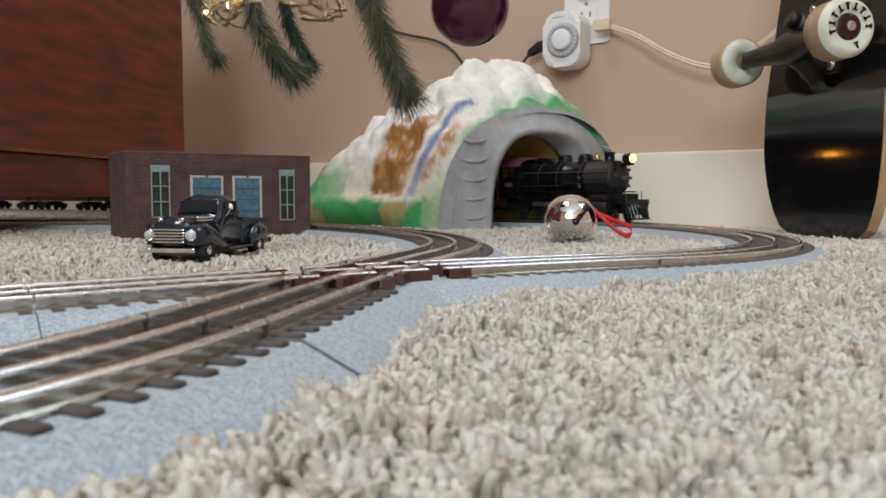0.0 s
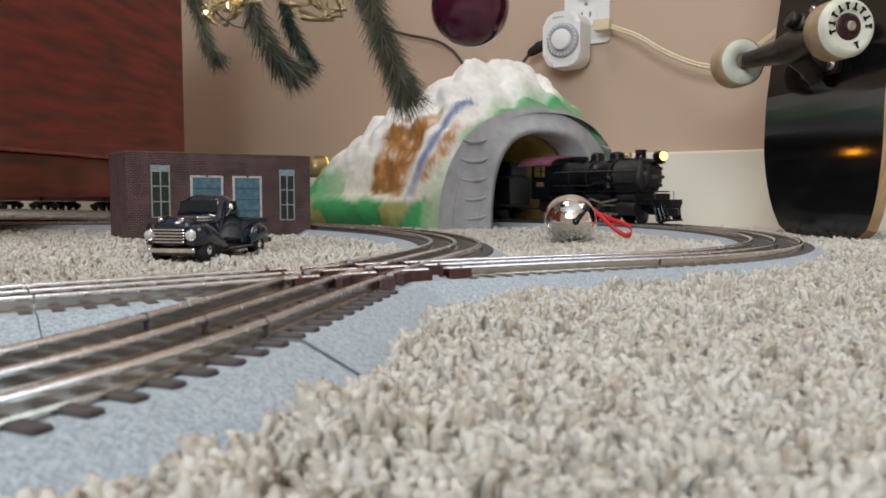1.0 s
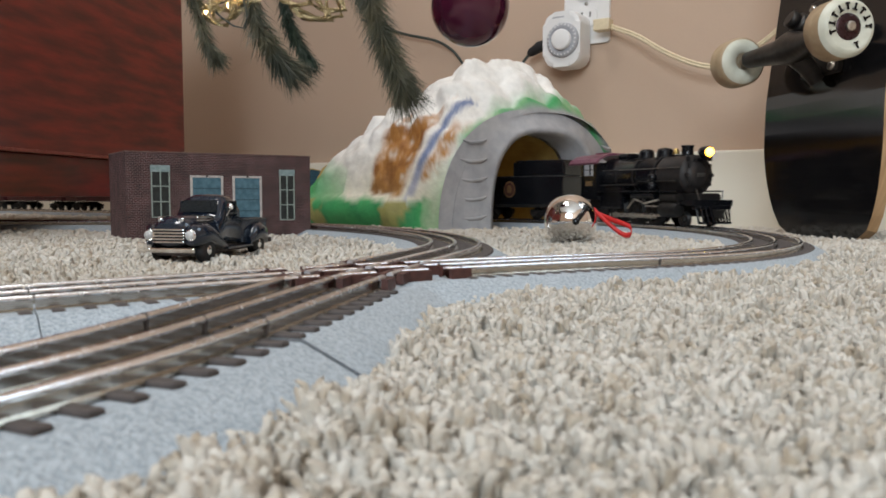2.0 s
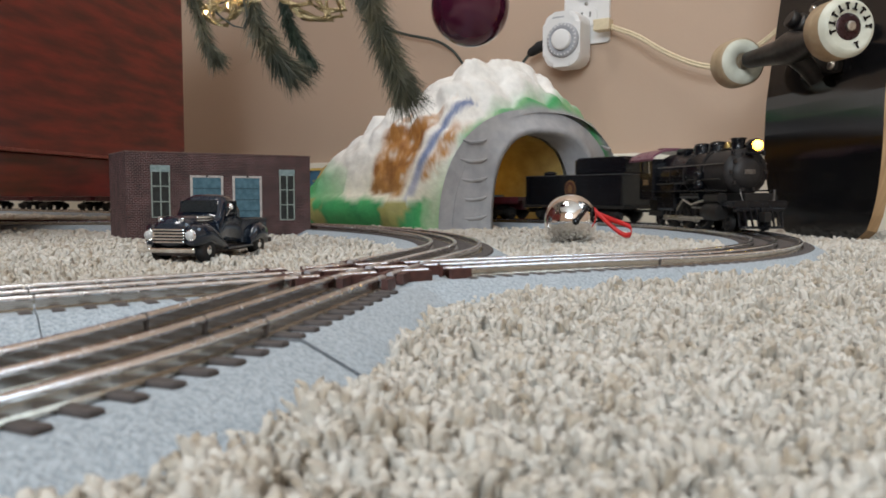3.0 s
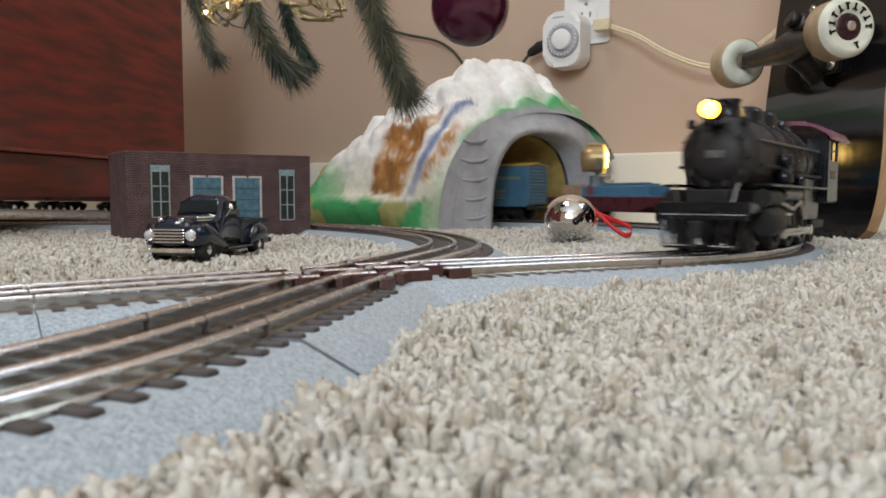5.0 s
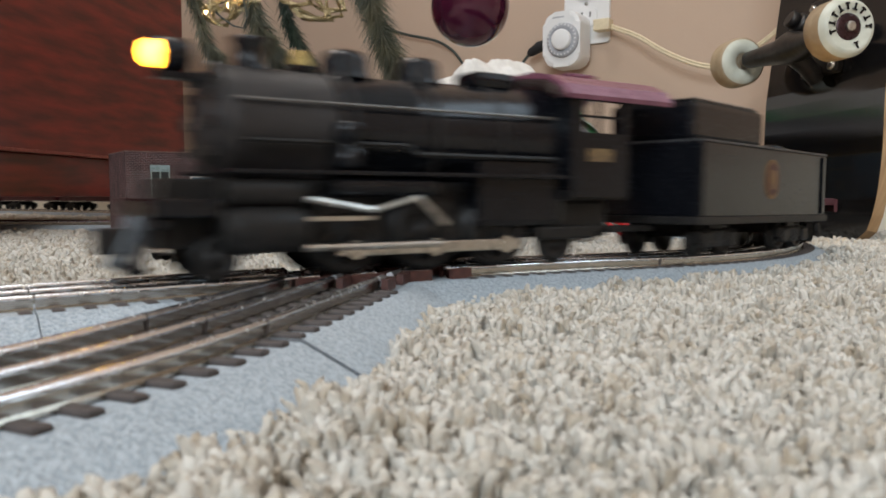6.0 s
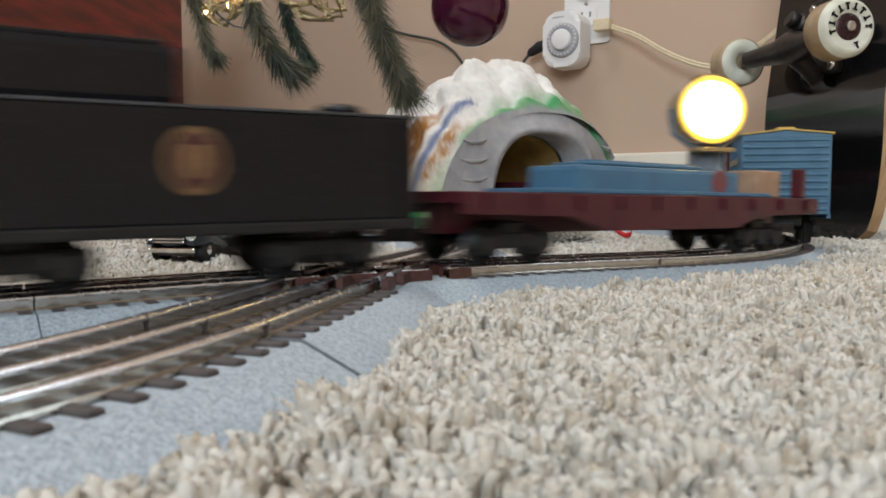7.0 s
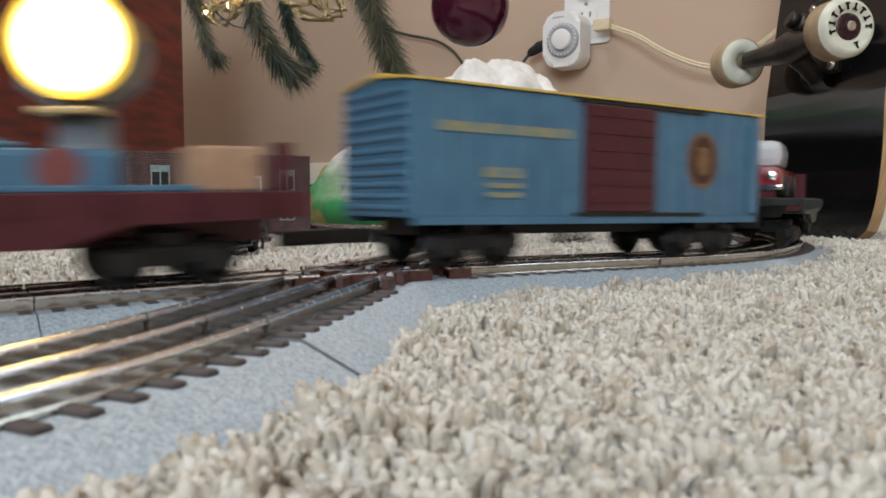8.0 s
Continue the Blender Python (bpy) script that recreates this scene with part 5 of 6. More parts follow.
def locomotive():
    v = vehicle("toy_steam_locomotive", "black die-cast toy steam locomotive with maroon cab roof", "locomotive", 0.190, 0.0, 0.22, 0.70)
    along = pose(-0.012, 0, 0.0515, 0, -90)       # the lathe's axis runs backwards
    R = 0.0205
    part("smokebox", lathe([(0, 0.001), (R * 0.80, 0.0015), (R * 0.86, 0.003), (R * 0.98, 0.004), (R, 0.006), (R, 0.040), (R * 1.02, 0.0405), (R * 1.02, 0.0425), (R, 0.043)], along, 40), M_SMOKEBOX, v, "grey-black smokebox", True)
    part("boiler", lathe([(R * 0.99, 0.043), (R, 0.075), (R * 1.02, 0.0755), (R * 1.02, 0.0775), (R * 1.01, 0.078), (R * 1.05, 0.115), (R * 1.09, 0.140), (R * 1.09, 0.146)], along, 40), M_BLACK, v, "black boiler", True)
    for x in (-0.060, -0.095, -0.125, -0.148):
        part("boiler_band", lathe([(R * 1.06, -0.0007), (R * 1.085, 0), (R * 1.06, 0.0007)], pose(x, 0, 0.0515, 0, -90), 40), M_SMOKEBOX, v, smooth=True)
    door = part("smokebox_door", lathe([(0, -0.0032), (R * 0.35, -0.0028), (R * 0.66, -0.0006), (R * 0.70, 0.001)], pose(-0.012, 0, 0.0515, 0, -90), 36), M_SMOKEBOX, v, "round smokebox door", True)
    part("number_plate", box(-0.0092, -0.0082, -0.005, 0.005, 0.0495, 0.0535, 0.0004), M_STEEL_D, door, "blank plate")
    for k in range(10):
        a = k * math.tau / 10
        part("dog", box(-0.0005, 0.0018, -0.0011, 0.0011, -0.0016, 0.0016), M_SMOKEBOX, door).matrix_basis = pose(-0.012, math.cos(a) * R * 0.78, 0.0515 + math.sin(a) * R * 0.78)
    lamp = part("headlight", lathe([(0.0048, -0.003), (0.0058, -0.002), (0.0058, 0.006), (0.0045, 0.008), (0, 0.0085)], pose(-0.001, 0, 0.0738, 0, -90), 24), M_BLACK, v, "black headlight housing", True)
    part("lens", lathe([(0.0046, -0.0028), (0.0043, -0.0046), (0.0032, -0.0062), (0.0016, -0.0070), (0, -0.0072)], pose(-0.001, 0, 0.0738, 0, -90), 20), M_GLOW, lamp, "glowing yellow lens", True)
    part("bracket", box(-0.022, 0.003, -0.003, 0.003, 0.0658, 0.0682, 0.0005), M_BLACK, lamp)
    part("chimney", lathe([(0.0075, 0), (0.0062, 0.002), (0.0058, 0.009), (0.0070, 0.011), (0.0066, 0.0115), (0.0045, 0.0112), (0.0045, 0.006), (0, 0.006)], pose(-0.030, 0, 0.0705), 24), M_BLACK, v, smooth=True)
    bell = part("bell_frame", box(-0.052, -0.044, -0.006, 0.006, 0.0715, 0.0735, 0.0005), M_BLACK, v)
    part("bell", lathe([(0.0042, 0), (0.0034, 0.002), (0.0024, 0.005), (0, 0.0062)], pose(-0.048, 0, 0.0742), 20), M_BRASS, bell, "brass bell", True)
    part("sand_dome", lathe([(0.0108, 0), (0.0092, 0.0025), (0.0090, 0.007), (0.0075, 0.0098), (0.004, 0.011), (0, 0.0112)], pose(-0.066, 0, 0.0705), 28), M_BLACK, v, smooth=True)
    part("steam_dome", lathe([(0.0100, 0), (0.0086, 0.0025), (0.0084, 0.007), (0.007, 0.0095), (0.004, 0.0105), (0, 0.0107)], pose(-0.098, 0, 0.0712), 28), M_BLACK, v, smooth=True)
    part("turret", box(-0.142, -0.120, -0.008, 0.008, 0.0715, 0.0785, 0.003), M_BLACK, v)
    for sy in (-1, 1):
        part("handrail", tube([(-0.018, sy * 0.0205, 0.0590), (-0.06, sy * 0.0215, 0.0590), (-0.150, sy * 0.0230, 0.0592)], 0.0006, 6), M_STEEL_D, v, "thin bright handrail")
        part("pipe", tube([(-0.02, sy * 0.0222, 0.0455), (-0.08, sy * 0.0226, 0.0455), (-0.084, sy * 0.0235, 0.0425), (-0.150, sy * 0.0240, 0.0425)], 0.0010, 6), M_DARK, v, "black pipe")
        part("running_board", box(-0.152, -0.012, sy * 0.024 - 0.0045, sy * 0.024 + 0.0045, 0.0345, 0.0360, 0.0004), M_BLACK, v)
        part("air_tank", tube([(-0.050, sy * 0.0225, 0.0310), (-0.090, sy * 0.0225, 0.0310)], 0.0042, 14), M_BLACK, v, smooth=True)
        part("air_pump", lathe([(0.004, 0), (0.0048, 0.001), (0.0048, 0.006), (0.003, 0.007), (0.003, 0.009), (0.0048, 0.010), (0.0048, 0.015), (0.0035, 0.016), (0, 0.016)], pose(-0.056, sy * 0.0235, 0.0370), 14), M_BLACK, v, smooth=True)
        part("cylinder", tube([(-0.012, sy * 0.0235, 0.0165), (-0.016, sy * 0.0235, 0.0165), (-0.036, sy * 0.0235, 0.0165), (-0.039, sy * 0.0235, 0.0165)], [0.0062, 0.0078, 0.0078, 0.0062], 20), M_DARK, v, "black cylinder", True)
        part("valve_chest", tube([(-0.012, sy * 0.0235, 0.0285), (-0.038, sy * 0.0235, 0.0285)], 0.0048, 16), M_DARK, v, smooth=True)
        part("crosshead_guide", box(-0.064, -0.038, sy * 0.0255 - 0.001, sy * 0.0255 + 0.001, 0.0190, 0.0205), M_STEEL, v, "bright crosshead guide")
        part("valve_gear", tube([(-0.040, sy * 0.0262, 0.0265), (-0.064, sy * 0.0268, 0.0225), (-0.082, sy * 0.0268, 0.0270), (-0.094, sy * 0.0268, 0.0170)], 0.0011, 6), M_STEEL, v, "bright valve gear link")
        for x in (-0.058, -0.091, -0.124):
            w = part("driving_wheel", wheel_mesh(0.0145, 0.0028 * sy), M_WHEEL, v, "black spoked driving wheel", True)
            for k in range(8):
                a = k * math.tau / 8
                part("spoke", box(0.004, 0.0112, -0.0004, 0.0004, -0.0008, 0.0008), M_DARK, w).matrix_basis = pose(0, sy * 0.0022, 0) @ pose(0, 0, 0, 0, math.degrees(a))
            part("counterweight", box(-0.008, 0.008, -0.0006, 0.0006, -0.0112, -0.0070, 0.001), M_DARK, w).matrix_basis = pose(0, sy * 0.0024, 0)
            DRIVERS.append((w, x, sy))
        rod = part("side_rod", box(-0.040, 0.040, -0.0009, 0.0009, -0.0022, 0.0022, 0.0006), M_STEEL, v, "bright steel side rod")
        for dx in (-0.033, 0, 0.033):
            part("rod_end", lathe([(0.0034, -0.0012), (0.0034, 0.0012)], pose(dx, 0, 0, 90), 14), M_STEEL, rod)
        RODS.append((rod, -0.091, sy * 0.0232, 0.0060, sy))
        main = part("main_rod", tube([(-0.027, 0, 0), (0.027, 0, 0)], 0.0014, 8), M_STEEL, v, "bright steel main rod")
        RODS.append((main, -0.065, sy * 0.0258, 0.0045, sy))
        for x in (-0.012,):
            part("leading_wheel", wheel_mesh(0.0072, 0.0022 * sy), M_WHEEL, v, smooth=True).matrix_basis = pose(x, sy * 0.0165, 0.0072)
        part("trailing_frame", box(-0.176, -0.142, sy * 0.020 - 0.002, sy * 0.020 + 0.002, 0.0095, 0.0150, 0.001), M_DARK, v)
        part("trailing_wheel", wheel_mesh(0.0080, 0.0022 * sy), M_WHEEL, v, smooth=True).matrix_basis = pose(-0.156, sy * 0.0165, 0.0080)
        part("cab_side", cab_side(sy), M_BLACK, v, "black cab side with window openings")
        part("window_post", box(-0.1715, -0.1700, sy * 0.0265 - 0.0006, sy * 0.0265 + 0.0006, 0.0545, 0.0668), M_BLACK, v)
        part("number_bar", box(-0.178, -0.164, sy * 0.0279 - 0.0002, sy * 0.0279 + 0.0002, 0.0420, 0.0475), M_NUMBER, v, "faded gold bar below the cab window")
        part("marker_lamp", lathe([(0.002, 0), (0.002, 0.004), (0.001, 0.005), (0, 0.005)], pose(-0.0125, sy * 0.014, 0.0655), 10), M_BLACK, v)
        part("grab_rail", tube([(0.006, sy * 0.014, 0.026), (0.004, sy * 0.016, 0.036)], 0.0006, 6), M_STEEL_D, v)
    part("cab_front", box(-0.158, -0.155, -0.0262, 0.0262, 0.0300, 0.0690, 0.0006), M_BLACK, v)
    roof = bmesh.new()
    arch = [(-0.0300, 0.0672), (-0.0308, 0.0690), (-0.0275, 0.0735), (-0.019, 0.0777), (-0.008, 0.0800), (0.008, 0.0800), (0.019, 0.0777), (0.0275, 0.0735), (0.0308, 0.0690), (0.0300, 0.0672), (0.0262, 0.0718), (0.018, 0.0760), (0, 0.0782), (-0.018, 0.0760), (-0.0262, 0.0718)]
    prism(arch, 0.062, Matrix(((0, 0, -1, -0.150), (1, 0, 0, 0), (0, 1, 0, 0), (0, 0, 0, 1))), roof)
    bmesh.ops.recalc_face_normals(roof, faces=roof.faces)
    cr = part("cab_roof", roof, M_PINK, v, "maroon cab roof with its highlight put in as pink")
    part("roof_hatch", box(-0.186, -0.170, -0.009, 0.009, 0.0798, 0.0816, 0.0006), M_PINK, cr)
    part("backhead", box(-0.162, -0.1585, -0.022, 0.022, 0.032, 0.068, 0.001), M_DARK, v)
    for sy in (-1, 1):
        part("window_bar", box(-0.1840, -0.1620, sy * 0.0268 - 0.0005, sy * 0.0268 + 0.0005, 0.0602, 0.0612), M_BLACK, v)
    part("ash_pan", box(-0.186, -0.142, -0.017, 0.017, 0.0120, 0.0262, 0.002), M_DARK, v, "black ash pan under the cab")
    part("cab_floor", box(-0.188, -0.155, -0.026, 0.026, 0.0260, 0.0300), M_DARK, v)
    part("firebox", box(-0.156, -0.112, -0.0225, 0.0225, 0.0150, 0.0440, 0.003), M_BLACK, v)
    part("frame", box(-0.165, 0.004, -0.011, 0.011, 0.0100, 0.0330, 0.001), M_DARK, v, "black main frame")
    part("pilot_deck", box(-0.012, 0.010, -0.024, 0.024, 0.0205, 0.0265, 0.0008), M_BLACK, v, "black pilot deck")
    pilot = box(0.004, 0.0105, -0.022, 0.022, 0.0170, 0.0205, 0.0006, seg=1)
    pilot = part("pilot", pilot, M_BLACK, v, "black slatted pilot")
    part("pilot_foot", box(0.009, 0.0165, -0.018, 0.018, 0.0030, 0.0050, 0.0006, seg=1), M_BLACK, pilot)
    for k in range(9):
        y = -0.020 + k * 0.005
        part("slat", tube([(0.0105 - abs(y) * 0.1, y, 0.0205), (0.019 - abs(y) * 0.35, y * 0.95, 0.0045)], 0.0011, 6), M_BLACK, pilot)
    part("front_coupler", box(0.010, 0.0225, -0.003, 0.003, 0.0085, 0.0170, 0.001), M_DARK, v)
    coupler(v, -0.188, -0.012)


def cab_side(sy):
    bm = bmesh.new()
    y0, y1 = sy * 0.0262, sy * 0.0277
    y0, y1 = min(y0, y1), max(y0, y1)
    for x0, x1, z0, z1 in ((-0.188, -0.155, 0.0270, 0.0540), (-0.188, -0.155, 0.0670, 0.0705), (-0.188, -0.1840, 0.0540, 0.0670), (-0.1620, -0.155, 0.0540, 0.0670)):
        box(x0, x1, y0, y1, z0, z1, bm=bm)
    return bm


def emblem(parent, x, y, z, r, tall, out):
    """An oval badge: a coloured ring, a darker field and a plain bar in gold."""
    m = pose(x, y, z, 90 if out < 0 else -90)
    oval = lambda k, d, mm: prism([(r * k * math.cos(i * math.tau / 28), tall * k * math.sin(i * math.tau / 28)) for i in range(28)], d, m)
    e = part("emblem", oval(1, 0.0004, 0), M_BADGE, parent, "oval gold and red badge")
    part("emblem_field", oval(0.82, 0.0007, 0), M_BADGE_D, e)
    part("emblem_mark", prism([(-r * 0.35, -tall * 0.45), (r * 0.35, -tall * 0.45), (r * 0.45, tall * 0.1), (r * 0.2, tall * 0.5), (-r * 0.2, tall * 0.5), (-r * 0.45, tall * 0.1)], 0.0009, m), M_BADGE, e)


def tender():
    L = 0.157
    v = vehicle("toy_tender", "black toy coal tender with a faded gold emblem", "tender", L, 0.2245, 0.19, 0.80)
    part("tank", box(-L, 0, -0.0275, 0.0275, 0.0185, 0.0545, 0.0012), M_BLACK, v, "black tank body")
    part("coping", box(-L, 0, -0.0280, 0.0280, 0.0543, 0.0554, 0.0004), M_BLACK_EDGE, v, "thin lighter top edge")
    part("coal_bunker", box(-0.077, -0.001, -0.0225, 0.0225, 0.0552, 0.0735, 0.0026), M_BLACK, v, "raised black coal bunker")
    lid = part("bunker_lid", box(-0.074, -0.004, -0.0205, 0.0205, 0.0732, 0.0750, 0.0008), M_BLACK, v)
    for k in range(6):
        part("lid_rib", tube([(-0.010 - k * 0.0116, -0.020, 0.0752), (-0.010 - k * 0.0116, 0.020, 0.0752)], 0.0006, 6), M_BLACK_EDGE, lid)
    part("sill", box(-L - 0.002, 0.004, -0.0285, 0.0285, 0.0155, 0.0192, 0.0008), M_DARK, v)
    part("hatch", lathe([(0.0078, 0), (0.0078, 0.0025), (0.0088, 0.003), (0.0080, 0.0050), (0.004, 0.0062), (0, 0.0064)], pose(-0.140, 0, 0.0550), 20), M_BLACK, v, "round water hatch", True)
    for sy in (-1, 1):
        emblem(v, -0.0785, sy * 0.0275, 0.0385, 0.0088, 0.0105, sy)
        part("ladder", box(-L + 0.004, -L + 0.008, sy * 0.0281 - 0.0005, sy * 0.0281 + 0.0005, 0.0200, 0.0530), M_BLACK, v)
        part("front_post", box(-0.003, 0.0, sy * 0.0281 - 0.0005, sy * 0.0281 + 0.0005, 0.0200, 0.0530), M_BLACK, v)
    bogie(v, -0.030)
    bogie(v, -0.124)
    part("drawbar", box(-0.002, 0.036, -0.003, 0.003, 0.0120, 0.0150, 0.0008), M_DARK, v, "black drawbar to the locomotive")
    coupler(v, -L, -0.014)


def flatcar_body(v, L, material, stakes=True):
    part("deck", box(-L, 0, -0.0275, 0.0275, 0.0245, 0.0290, 0.0006), material, v, "maroon deck")
    for sy in (-1, 1):
        sill = prism([(0, 0.0285), (-L, 0.0285), (-L, 0.0205), (-L + 0.055, 0.0195), (-L + 0.075, 0.0135), (-0.075, 0.0135), (-0.055, 0.0195), (0, 0.0205)], 0.002, pose(0, sy * 0.0285 + 0.001, 0, 90))
        part("side_sill", sill, material, v, "maroon fishbelly side sill")
        for k in range(10):
            part("stake_pocket", box(-0.012 - k * (L - 0.024) / 9 - 0.0016, -0.012 - k * (L - 0.024) / 9 + 0.0016, sy * 0.0302 - 0.0009, sy * 0.0302 + 0.0009, 0.0225, 0.0280), material, v)
    part("centre_sill", box(-L + 0.006, -0.006, -0.006, 0.006, 0.0120, 0.0245, 0.0006), material, v)


def searchlight_car():
    L = 0.245
    v = vehicle("toy_searchlight_car", "maroon toy flatcar carrying a glowing searchlight and blue load", "railway car", L, 0.398, 0.13, 0.83)
    flatcar_body(v, L, M_MAROON)
    load = part("generator", box(-0.190, -0.072, -0.0165, 0.0165, 0.0292, 0.0420, 0.0022), M_BLUE, v, "blue generator housing with rounded ribs")
    part("generator_top", box(-0.164, -0.084, -0.0125, 0.0125, 0.0422, 0.0440, 0.0012), M_BLUE, load)
    for k in range(7):
        part("vent_cap", box(-0.096 - k * 0.0105, -0.091 - k * 0.0105, -0.006, 0.006, 0.0441, 0.0453, 0.0004), M_BLUE, load)
    part("catwalk", box(-0.212, -0.050, -0.0215, 0.0215, 0.0292, 0.0312, 0.0005), M_BLUE, load)
    for sy in (-1, 1):
        part("round_mark", lathe([(0.0065, 0), (0.0065, 0.0004), (0, 0.0004)], pose(-0.173, sy * 0.0165, 0.0360, -90 * sy), 20), M_MARK, load, "faded red round mark")
    part("crate", box(-0.236, -0.2135, -0.012, 0.012, 0.0292, 0.0440, 0.001), M_CRATE, v, "tan crate")
    part("brake_wheel_post", box(-0.2425, -0.2375, 0.017, 0.0235, 0.0290, 0.0450, 0.001), M_MAROON, v, "maroon brake stand")
    x, z, a = -0.1830, 0.0745, 58
    part("pedestal", lathe([(0.010, 0), (0.010, 0.004), (0.0088, 0.0045), (0.0088, 0.0145), (0, 0.0145)], pose(x, 0, 0.0400), 24), M_GREYP, v, "grey searchlight pedestal", True)
    yoke = bmesh.new()
    m = Matrix.Translation((x, 0, z)) @ pose(0, 0, 0, 0, 0, a)
    tube([m @ Vector(p) for p in ((0.0, -0.0188, 0.001), (0.0, -0.0175, -0.012), (0.0, -0.008, -0.0185), (0.0, 0.008, -0.0185), (0.0, 0.0175, -0.012), (0.0, 0.0188, 0.001))], 0.0017, 8, yoke)
    part("yoke", yoke, M_GREYP, v, "grey yoke")
    lm = m @ pose(0, 0, 0, 0, 90)
    drum = part("lamp_drum", lathe([(0.0140, -0.017), (0.0155, -0.0165), (0.0160, -0.006), (0.0168, 0.004), (0.0172, 0.0070)], lm, 36), M_DRUM, v, "yellowed lamp housing", True)
    part("lens", lathe([(0.0150, 0.0082), (0.0133, 0.0102), (0.009, 0.0118), (0, 0.0124)], lm, 32), M_SEARCH, drum, "brightly glowing yellow lens", True)
    part("lens_rim", lathe([(0.0172, 0.0070), (0.0175, 0.0085), (0.0160, 0.0096), (0.0149, 0.0084)], lm, 36), M_RIM, drum, "lamp rim with the lens's amber edge glow put in", True)
    part("rear_cap", lathe([(0, -0.0195), (0.007, -0.019), (0.0141, -0.0168)], lm, 28), M_DRUM, drum, smooth=True)
    # tray added where lens light spills on the bracket; its yellow imitates that glow
    part("lens_tray", box(0.002, 0.0150, -0.0095, 0.0095, -0.0222, -0.0200, 0.0006), M_DRUM, drum, "tray below the lens, yellow for the light spilled on it").matrix_basis = m
    part("vent_hood", box(-0.010, 0.006, -0.005, 0.005, 0.0155, 0.0190, 0.001), M_DRUM, drum).matrix_basis = m
    bogie(v, -0.032)
    bogie(v, -0.203)
    coupler(v, 0, 0.012)
    coupler(v, -L, -0.02)


def boxcar():
    L = 0.203
    v = vehicle("toy_boxcar", "blue toy boxcar with maroon sliding door and gold lettering bars", "boxcar", L, 0.682)
    part("body", box(-L, 0, -0.0265, 0.0265, 0.0190, 0.0690, 0.0008), M_BLUE, v, "blue ribbed plastic body")
    roof = bmesh.new()
    prism([(-0.0278, 0.0688), (-0.0278, 0.0697), (0, 0.0727), (0.0278, 0.0697), (0.0278, 0.0688), (0, 0.0718)], L + 0.003, Matrix(((0, 0, -1, 0.0015), (1, 0, 0, 0), (0, 1, 0, 0), (0, 0, 0, 1))), roof)
    bmesh.ops.recalc_face_normals(roof, faces=roof.faces)
    r = part("roof", roof, M_YELLOW, v, "ochre yellow roof with walkway")
    part("roof_walk", box(-L, 0, -0.005, 0.005, 0.0724, 0.0734), M_YELLOW, r)
    for x in (0.0, -L + 0.0015):
        part("gable", prism([(-0.0262, 0.0688), (0.0262, 0.0688), (0, 0.0716)], 0.0015, Matrix(((0, 0, -1, x), (1, 0, 0, 0), (0, 1, 0, 0), (0, 0, 0, 1)))), M_BLUE, v, "blue gable under the roof")
    for k in range(11):
        z = 0.0225 + k * 0.0043
        for x in (0.0, -L):
            part("end_rib", tube([(x, -0.0245, z), (x, 0.0245, z)], 0.0012, 8), M_BLUE, v, "raised rib of the end wall", True)
    for sy in (-1, 1):
        y = sy * 0.0265
        for k in range(16):
            x = -0.006 - k * (L - 0.012) / 15
            if not -0.132 < x < -0.078:
                part("side_seam", box(x - 0.0005, x + 0.0005, y - 0.0006, y + 0.0006, 0.021, 0.0685), M_BLUE, v)
        d = part("door", box(-0.127, -0.084, y - 0.0016, y + 0.0016, 0.0215, 0.0665, 0.0006), M_MAROON, v, "maroon sliding door")
        for k in range(6):
            part("door_rib", box(-0.126, -0.085, y + sy * 0.0012, y + sy * 0.0022, 0.0255 + k * 0.0072, 0.0265 + k * 0.0072), M_MAROON, d)
        part("door_track", box(-0.160, -0.080, y - 0.0012, y + 0.0014, 0.0667, 0.0682), M_DARK, v)
        part("door_track", box(-0.160, -0.080, y - 0.0012, y + 0.0014, 0.0196, 0.0212), M_DARK, v)
        x0, x1 = (-0.077, -0.012)
        for a, b, z0, z1 in ((x0, x1, 0.0512, 0.0550), (-0.052, -0.033, 0.0345, 0.0385), (-0.052, -0.034, 0.0305, 0.0325), (-0.052, -0.034, 0.0268, 0.0288)):
            part("lettering_bar", box(a, b, y + sy * 0.0001, y + sy * 0.0006, z0, z1), M_LETTER, v, "faded gold lettering bar")
        emblem(v, -0.160, y, 0.0455, 0.0110, 0.0135, sy)
        part("sill", box(-L + 0.002, -0.002, y - 0.0015, y + 0.0008, 0.0165, 0.0195), M_BLUE, v)
        part("ladder", box(-L + 0.002, -L + 0.0095, y + sy * 0.0002, y + sy * 0.0018, 0.021, 0.064), M_BLUE, v)
    part("underframe", box(-L + 0.01, -0.01, -0.012, 0.012, 0.0120, 0.0189), M_DARK, v)
    bogie(v, -0.034)
    bogie(v, -L + 0.034)
    coupler(v, 0, 0.02)
    coupler(v, -L, -0.014)


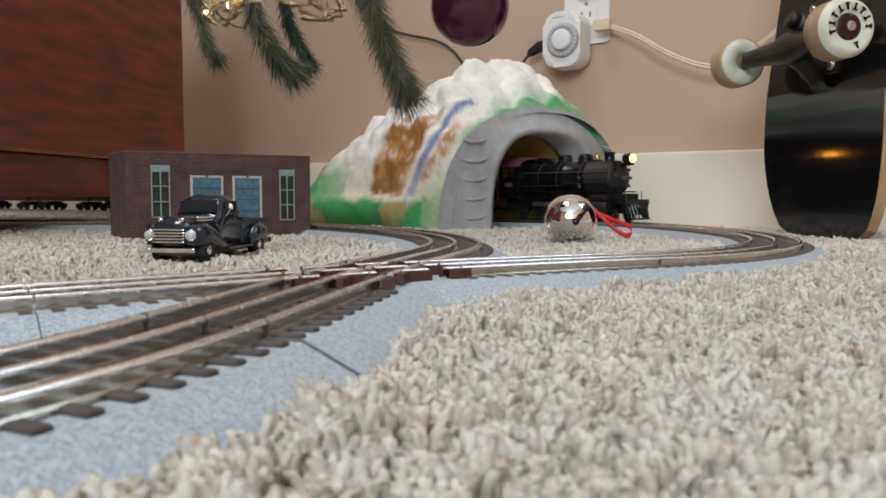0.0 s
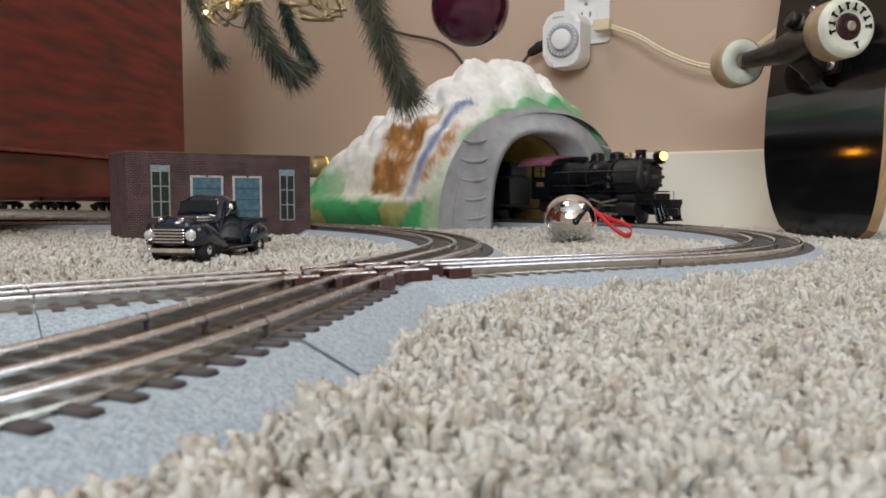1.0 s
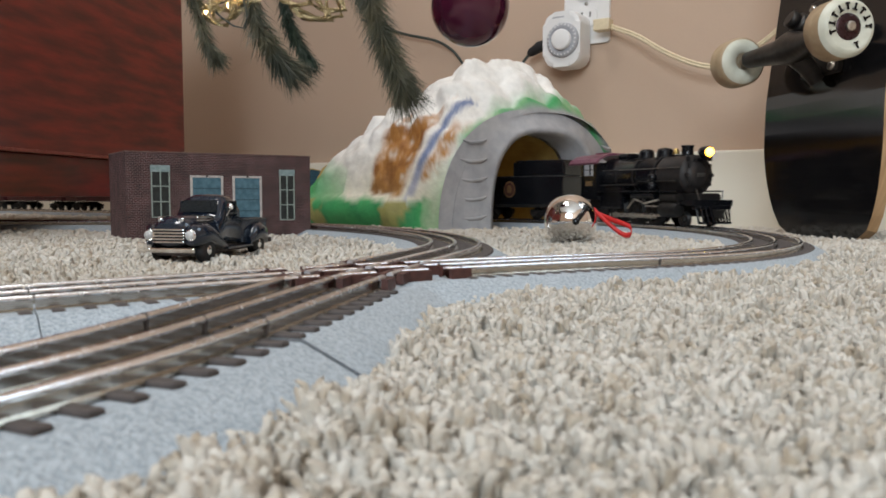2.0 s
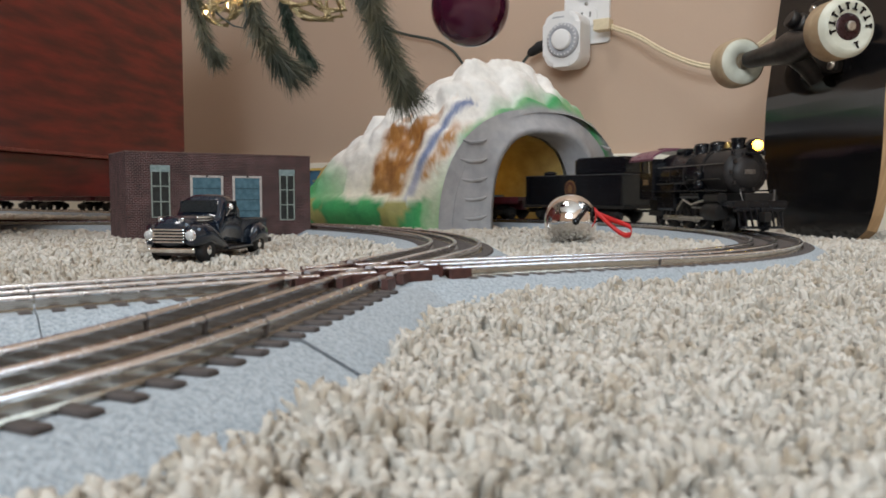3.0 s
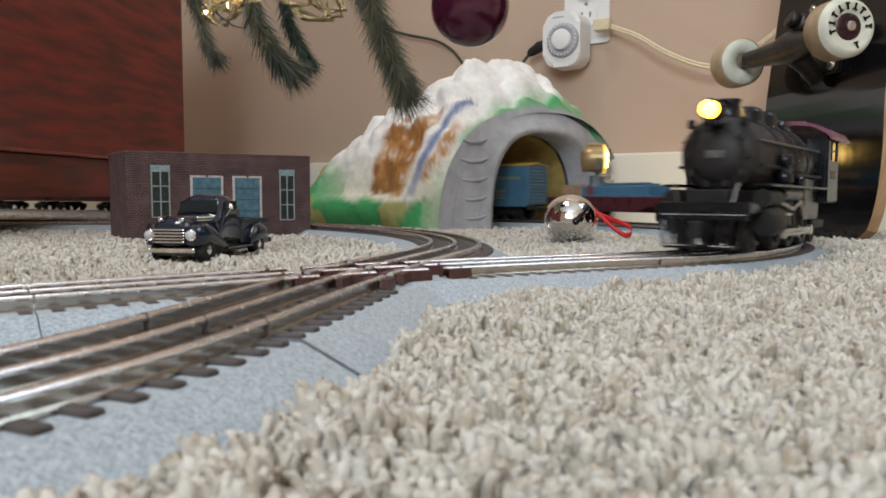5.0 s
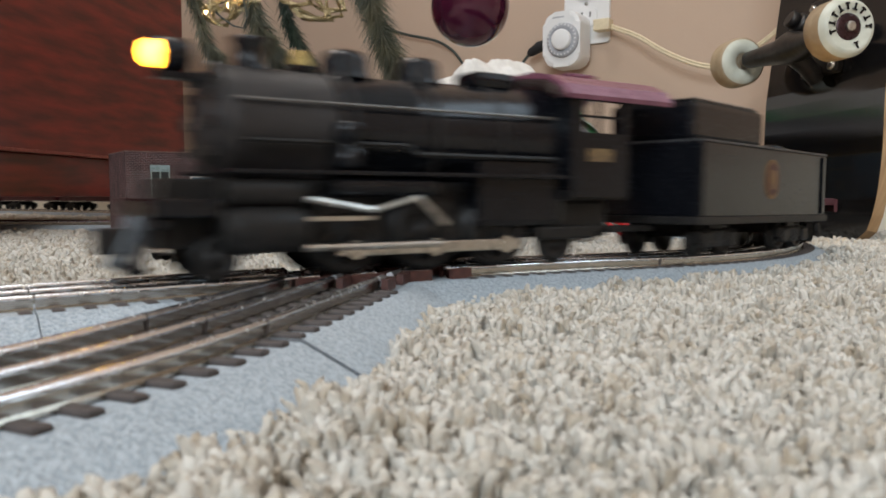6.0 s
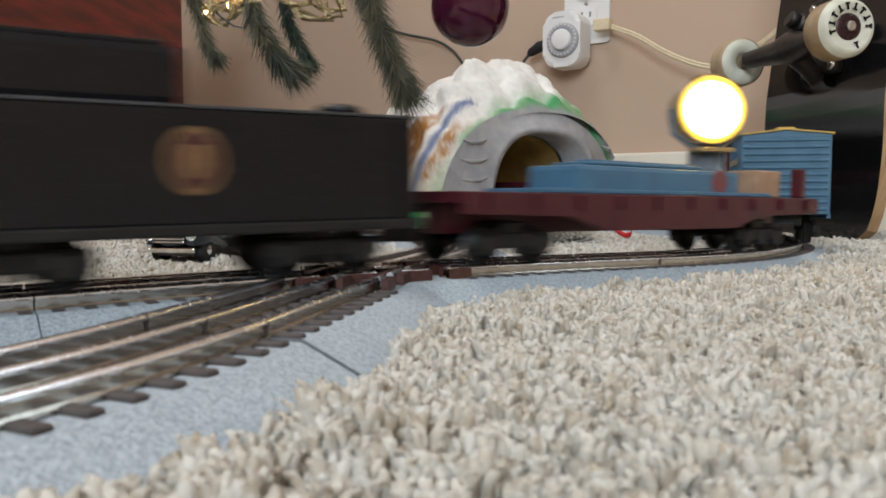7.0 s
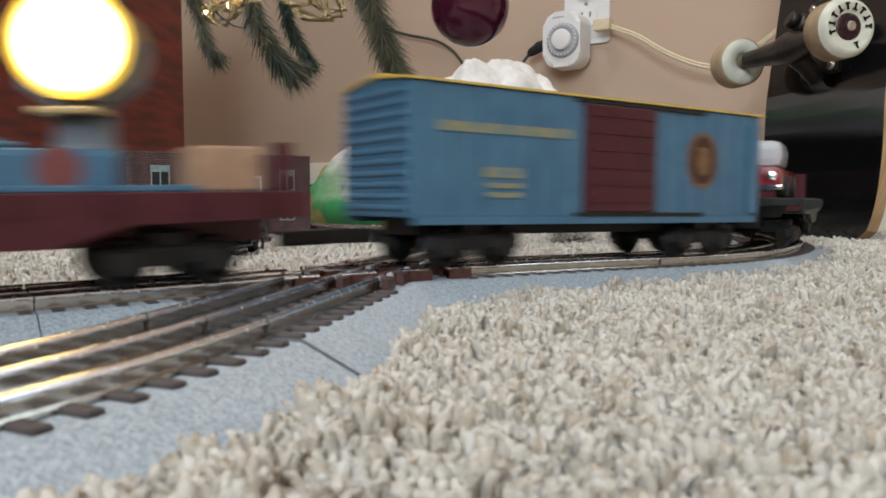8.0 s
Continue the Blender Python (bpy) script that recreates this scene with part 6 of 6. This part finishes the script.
def auto_car():
    L = 0.20
    v = vehicle("toy_auto_flatcar", "black toy flatcar carrying a red toy vehicle", "railway car", L, 0.912)
    flatcar_body(v, L, M_DARK)
    part("vehicle_body", box(-0.105, -0.012, -0.017, 0.017, 0.0335, 0.0465, 0.004), M_GREY_RED, v, "glossy red toy vehicle body")
    part("vehicle_cab", box(-0.075, -0.025, -0.0150, 0.0150, 0.0466, 0.0620, 0.005), M_CLEAR, v, "clear plastic windows")
    for sy in (-1, 1):
        for x in (-0.030, -0.086):
            part("vehicle_wheel", lathe([(0.0065, -0.003), (0.0065, 0.003)], pose(x, sy * 0.0155, 0.0356, 90), 18), M_RUBBER, v)
        part("vehicle_lamp", lathe([(0.003, 0), (0.002, 0.001), (0, 0.0014)], pose(-0.0118, sy * 0.011, 0.0415, 0, 90), 12), M_CHROME, v)
    part("vehicle_bumper", box(-0.0115, -0.0095, -0.017, 0.017, 0.0335, 0.0362, 0.0006), M_CHROME, v)
    bogie(v, -0.034)
    bogie(v, -L + 0.034)
    coupler(v, -L, -0.014)


def gondola(front, first=None):
    L = 0.215
    if first:
        v = copy_thing(first, Matrix())
        CARS.append((v, L, front, 0.18, 0.82))
        return v
    v = vehicle("toy_gondola", "dark red toy gondola car with open top", "railway car", L, front)
    for sy in (-1, 1):
        part("side", box(-L, 0, sy * 0.0265 - 0.001, sy * 0.0265 + 0.001, 0.0200, 0.0480, 0.0005), M_MAROON, v)
        for k in range(12):
            x = -0.008 - k * (L - 0.016) / 11
            part("post", box(x - 0.0014, x + 0.0014, sy * 0.0278 - 0.0008, sy * 0.0278 + 0.0008, 0.0205, 0.0475), M_MAROON, v)
    part("floor", box(-L, 0, -0.0254, 0.0254, 0.0185, 0.0220), M_MAROON, v)
    for x in (-L + 0.001, -0.001):
        part("end", box(x - 0.001, x + 0.001, -0.0254, 0.0254, 0.0221, 0.0480), M_MAROON, v)
    bogie(v, -0.034)
    bogie(v, -L + 0.034)
    coupler(v, -L, -0.014)
    return v


locomotive()
tender()
searchlight_car()
boxcar()
auto_car()
gon = gondola(1.128)
for i in range(1, 6):
    gondola(1.128 + 0.231 * i, gon)


# ---------------------------------------------------------------- what moves
# where the front end of the train is on the main line, in metres past the crossing
TRAIN_S = ((0, 0.730), (0.5, 0.708), (1, 0.678), (1.5, 0.641), (2, 0.595), (2.5, 0.544), (3, 0.491), (3.5, 0.428), (4, 0.354), (4.5, 0.288), (4.7, 0.253), (5, 0.194), (5.4, 0.091), (5.8, -0.020), (6, -0.074), (6.2, -0.130), (6.5, -0.216), (7, -0.374), (7.5, -0.535), (8, -0.678))


def train_s(t):
    """Smooth value between the rows of TRAIN_S."""
    rows = TRAIN_S
    i = max(k for k in range(len(rows) - 1) if rows[k][0] <= t + 1e-9)
    def slope(k):
        a, b = rows[max(k - 1, 0)], rows[min(k + 1, len(rows) - 1)]
        return (b[1] - a[1]) / (b[0] - a[0])
    (t0, s0), (t1, s1) = rows[i], rows[i + 1]
    h = t1 - t0
    u = (t - t0) / h
    return (2 * u ** 3 - 3 * u * u + 1) * s0 + (u ** 3 - 2 * u * u + u) * h * slope(i) + (3 * u * u - 2 * u ** 3) * s1 + (u ** 3 - u * u) * h * slope(i + 1)


def on_track(s_front, s_rear, reach):
    """Pose of a vehicle whose two pivots stand on the line; reach is how far its nose lies before the front pivot."""
    (a, _), (b, _) = line_b(s_front), line_b(s_rear)
    za, zb = rail_z(a.x, a.y), rail_z(b.x, b.y)
    f, r = Vector((a.x, a.y, za)), Vector((b.x, b.y, zb))
    d = (f - r).normalized()
    side = Vector((0, 0, 1)).cross(d).normalized()
    up = d.cross(side)
    nose = f + d * reach
    return Matrix(((d.x, side.x, up.x, nose.x), (d.y, side.y, up.y, nose.y), (d.z, side.z, up.z, nose.z), (0, 0, 0, 1)))


def motions():
    times = [i * 0.1 for i in range(81)]
    for ob, length, front, a, b in CARS:
        walk(ob, [(t, on_track(train_s(t) + front + length * a, train_s(t) + front + length * b, length * a)) for t in times])
    beats = [i / 15 for i in range(121)]
    for w, x, sy in DRIVERS:
        walk(w, [(t, pose(x, sy * 0.0165, 0.0145, 0, math.degrees((0.702 - train_s(t)) / 0.0145), 0)) for t in beats])
    for rod, x, y, r, sy in RODS:
        turn = lambda t: (0.702 - train_s(t)) / 0.0145 + (0 if sy > 0 else math.pi / 2)
        walk(rod, [(t, pose(x + r * math.sin(turn(t)), y, 0.0145 + r * math.cos(turn(t)))) for t in beats])


motions()
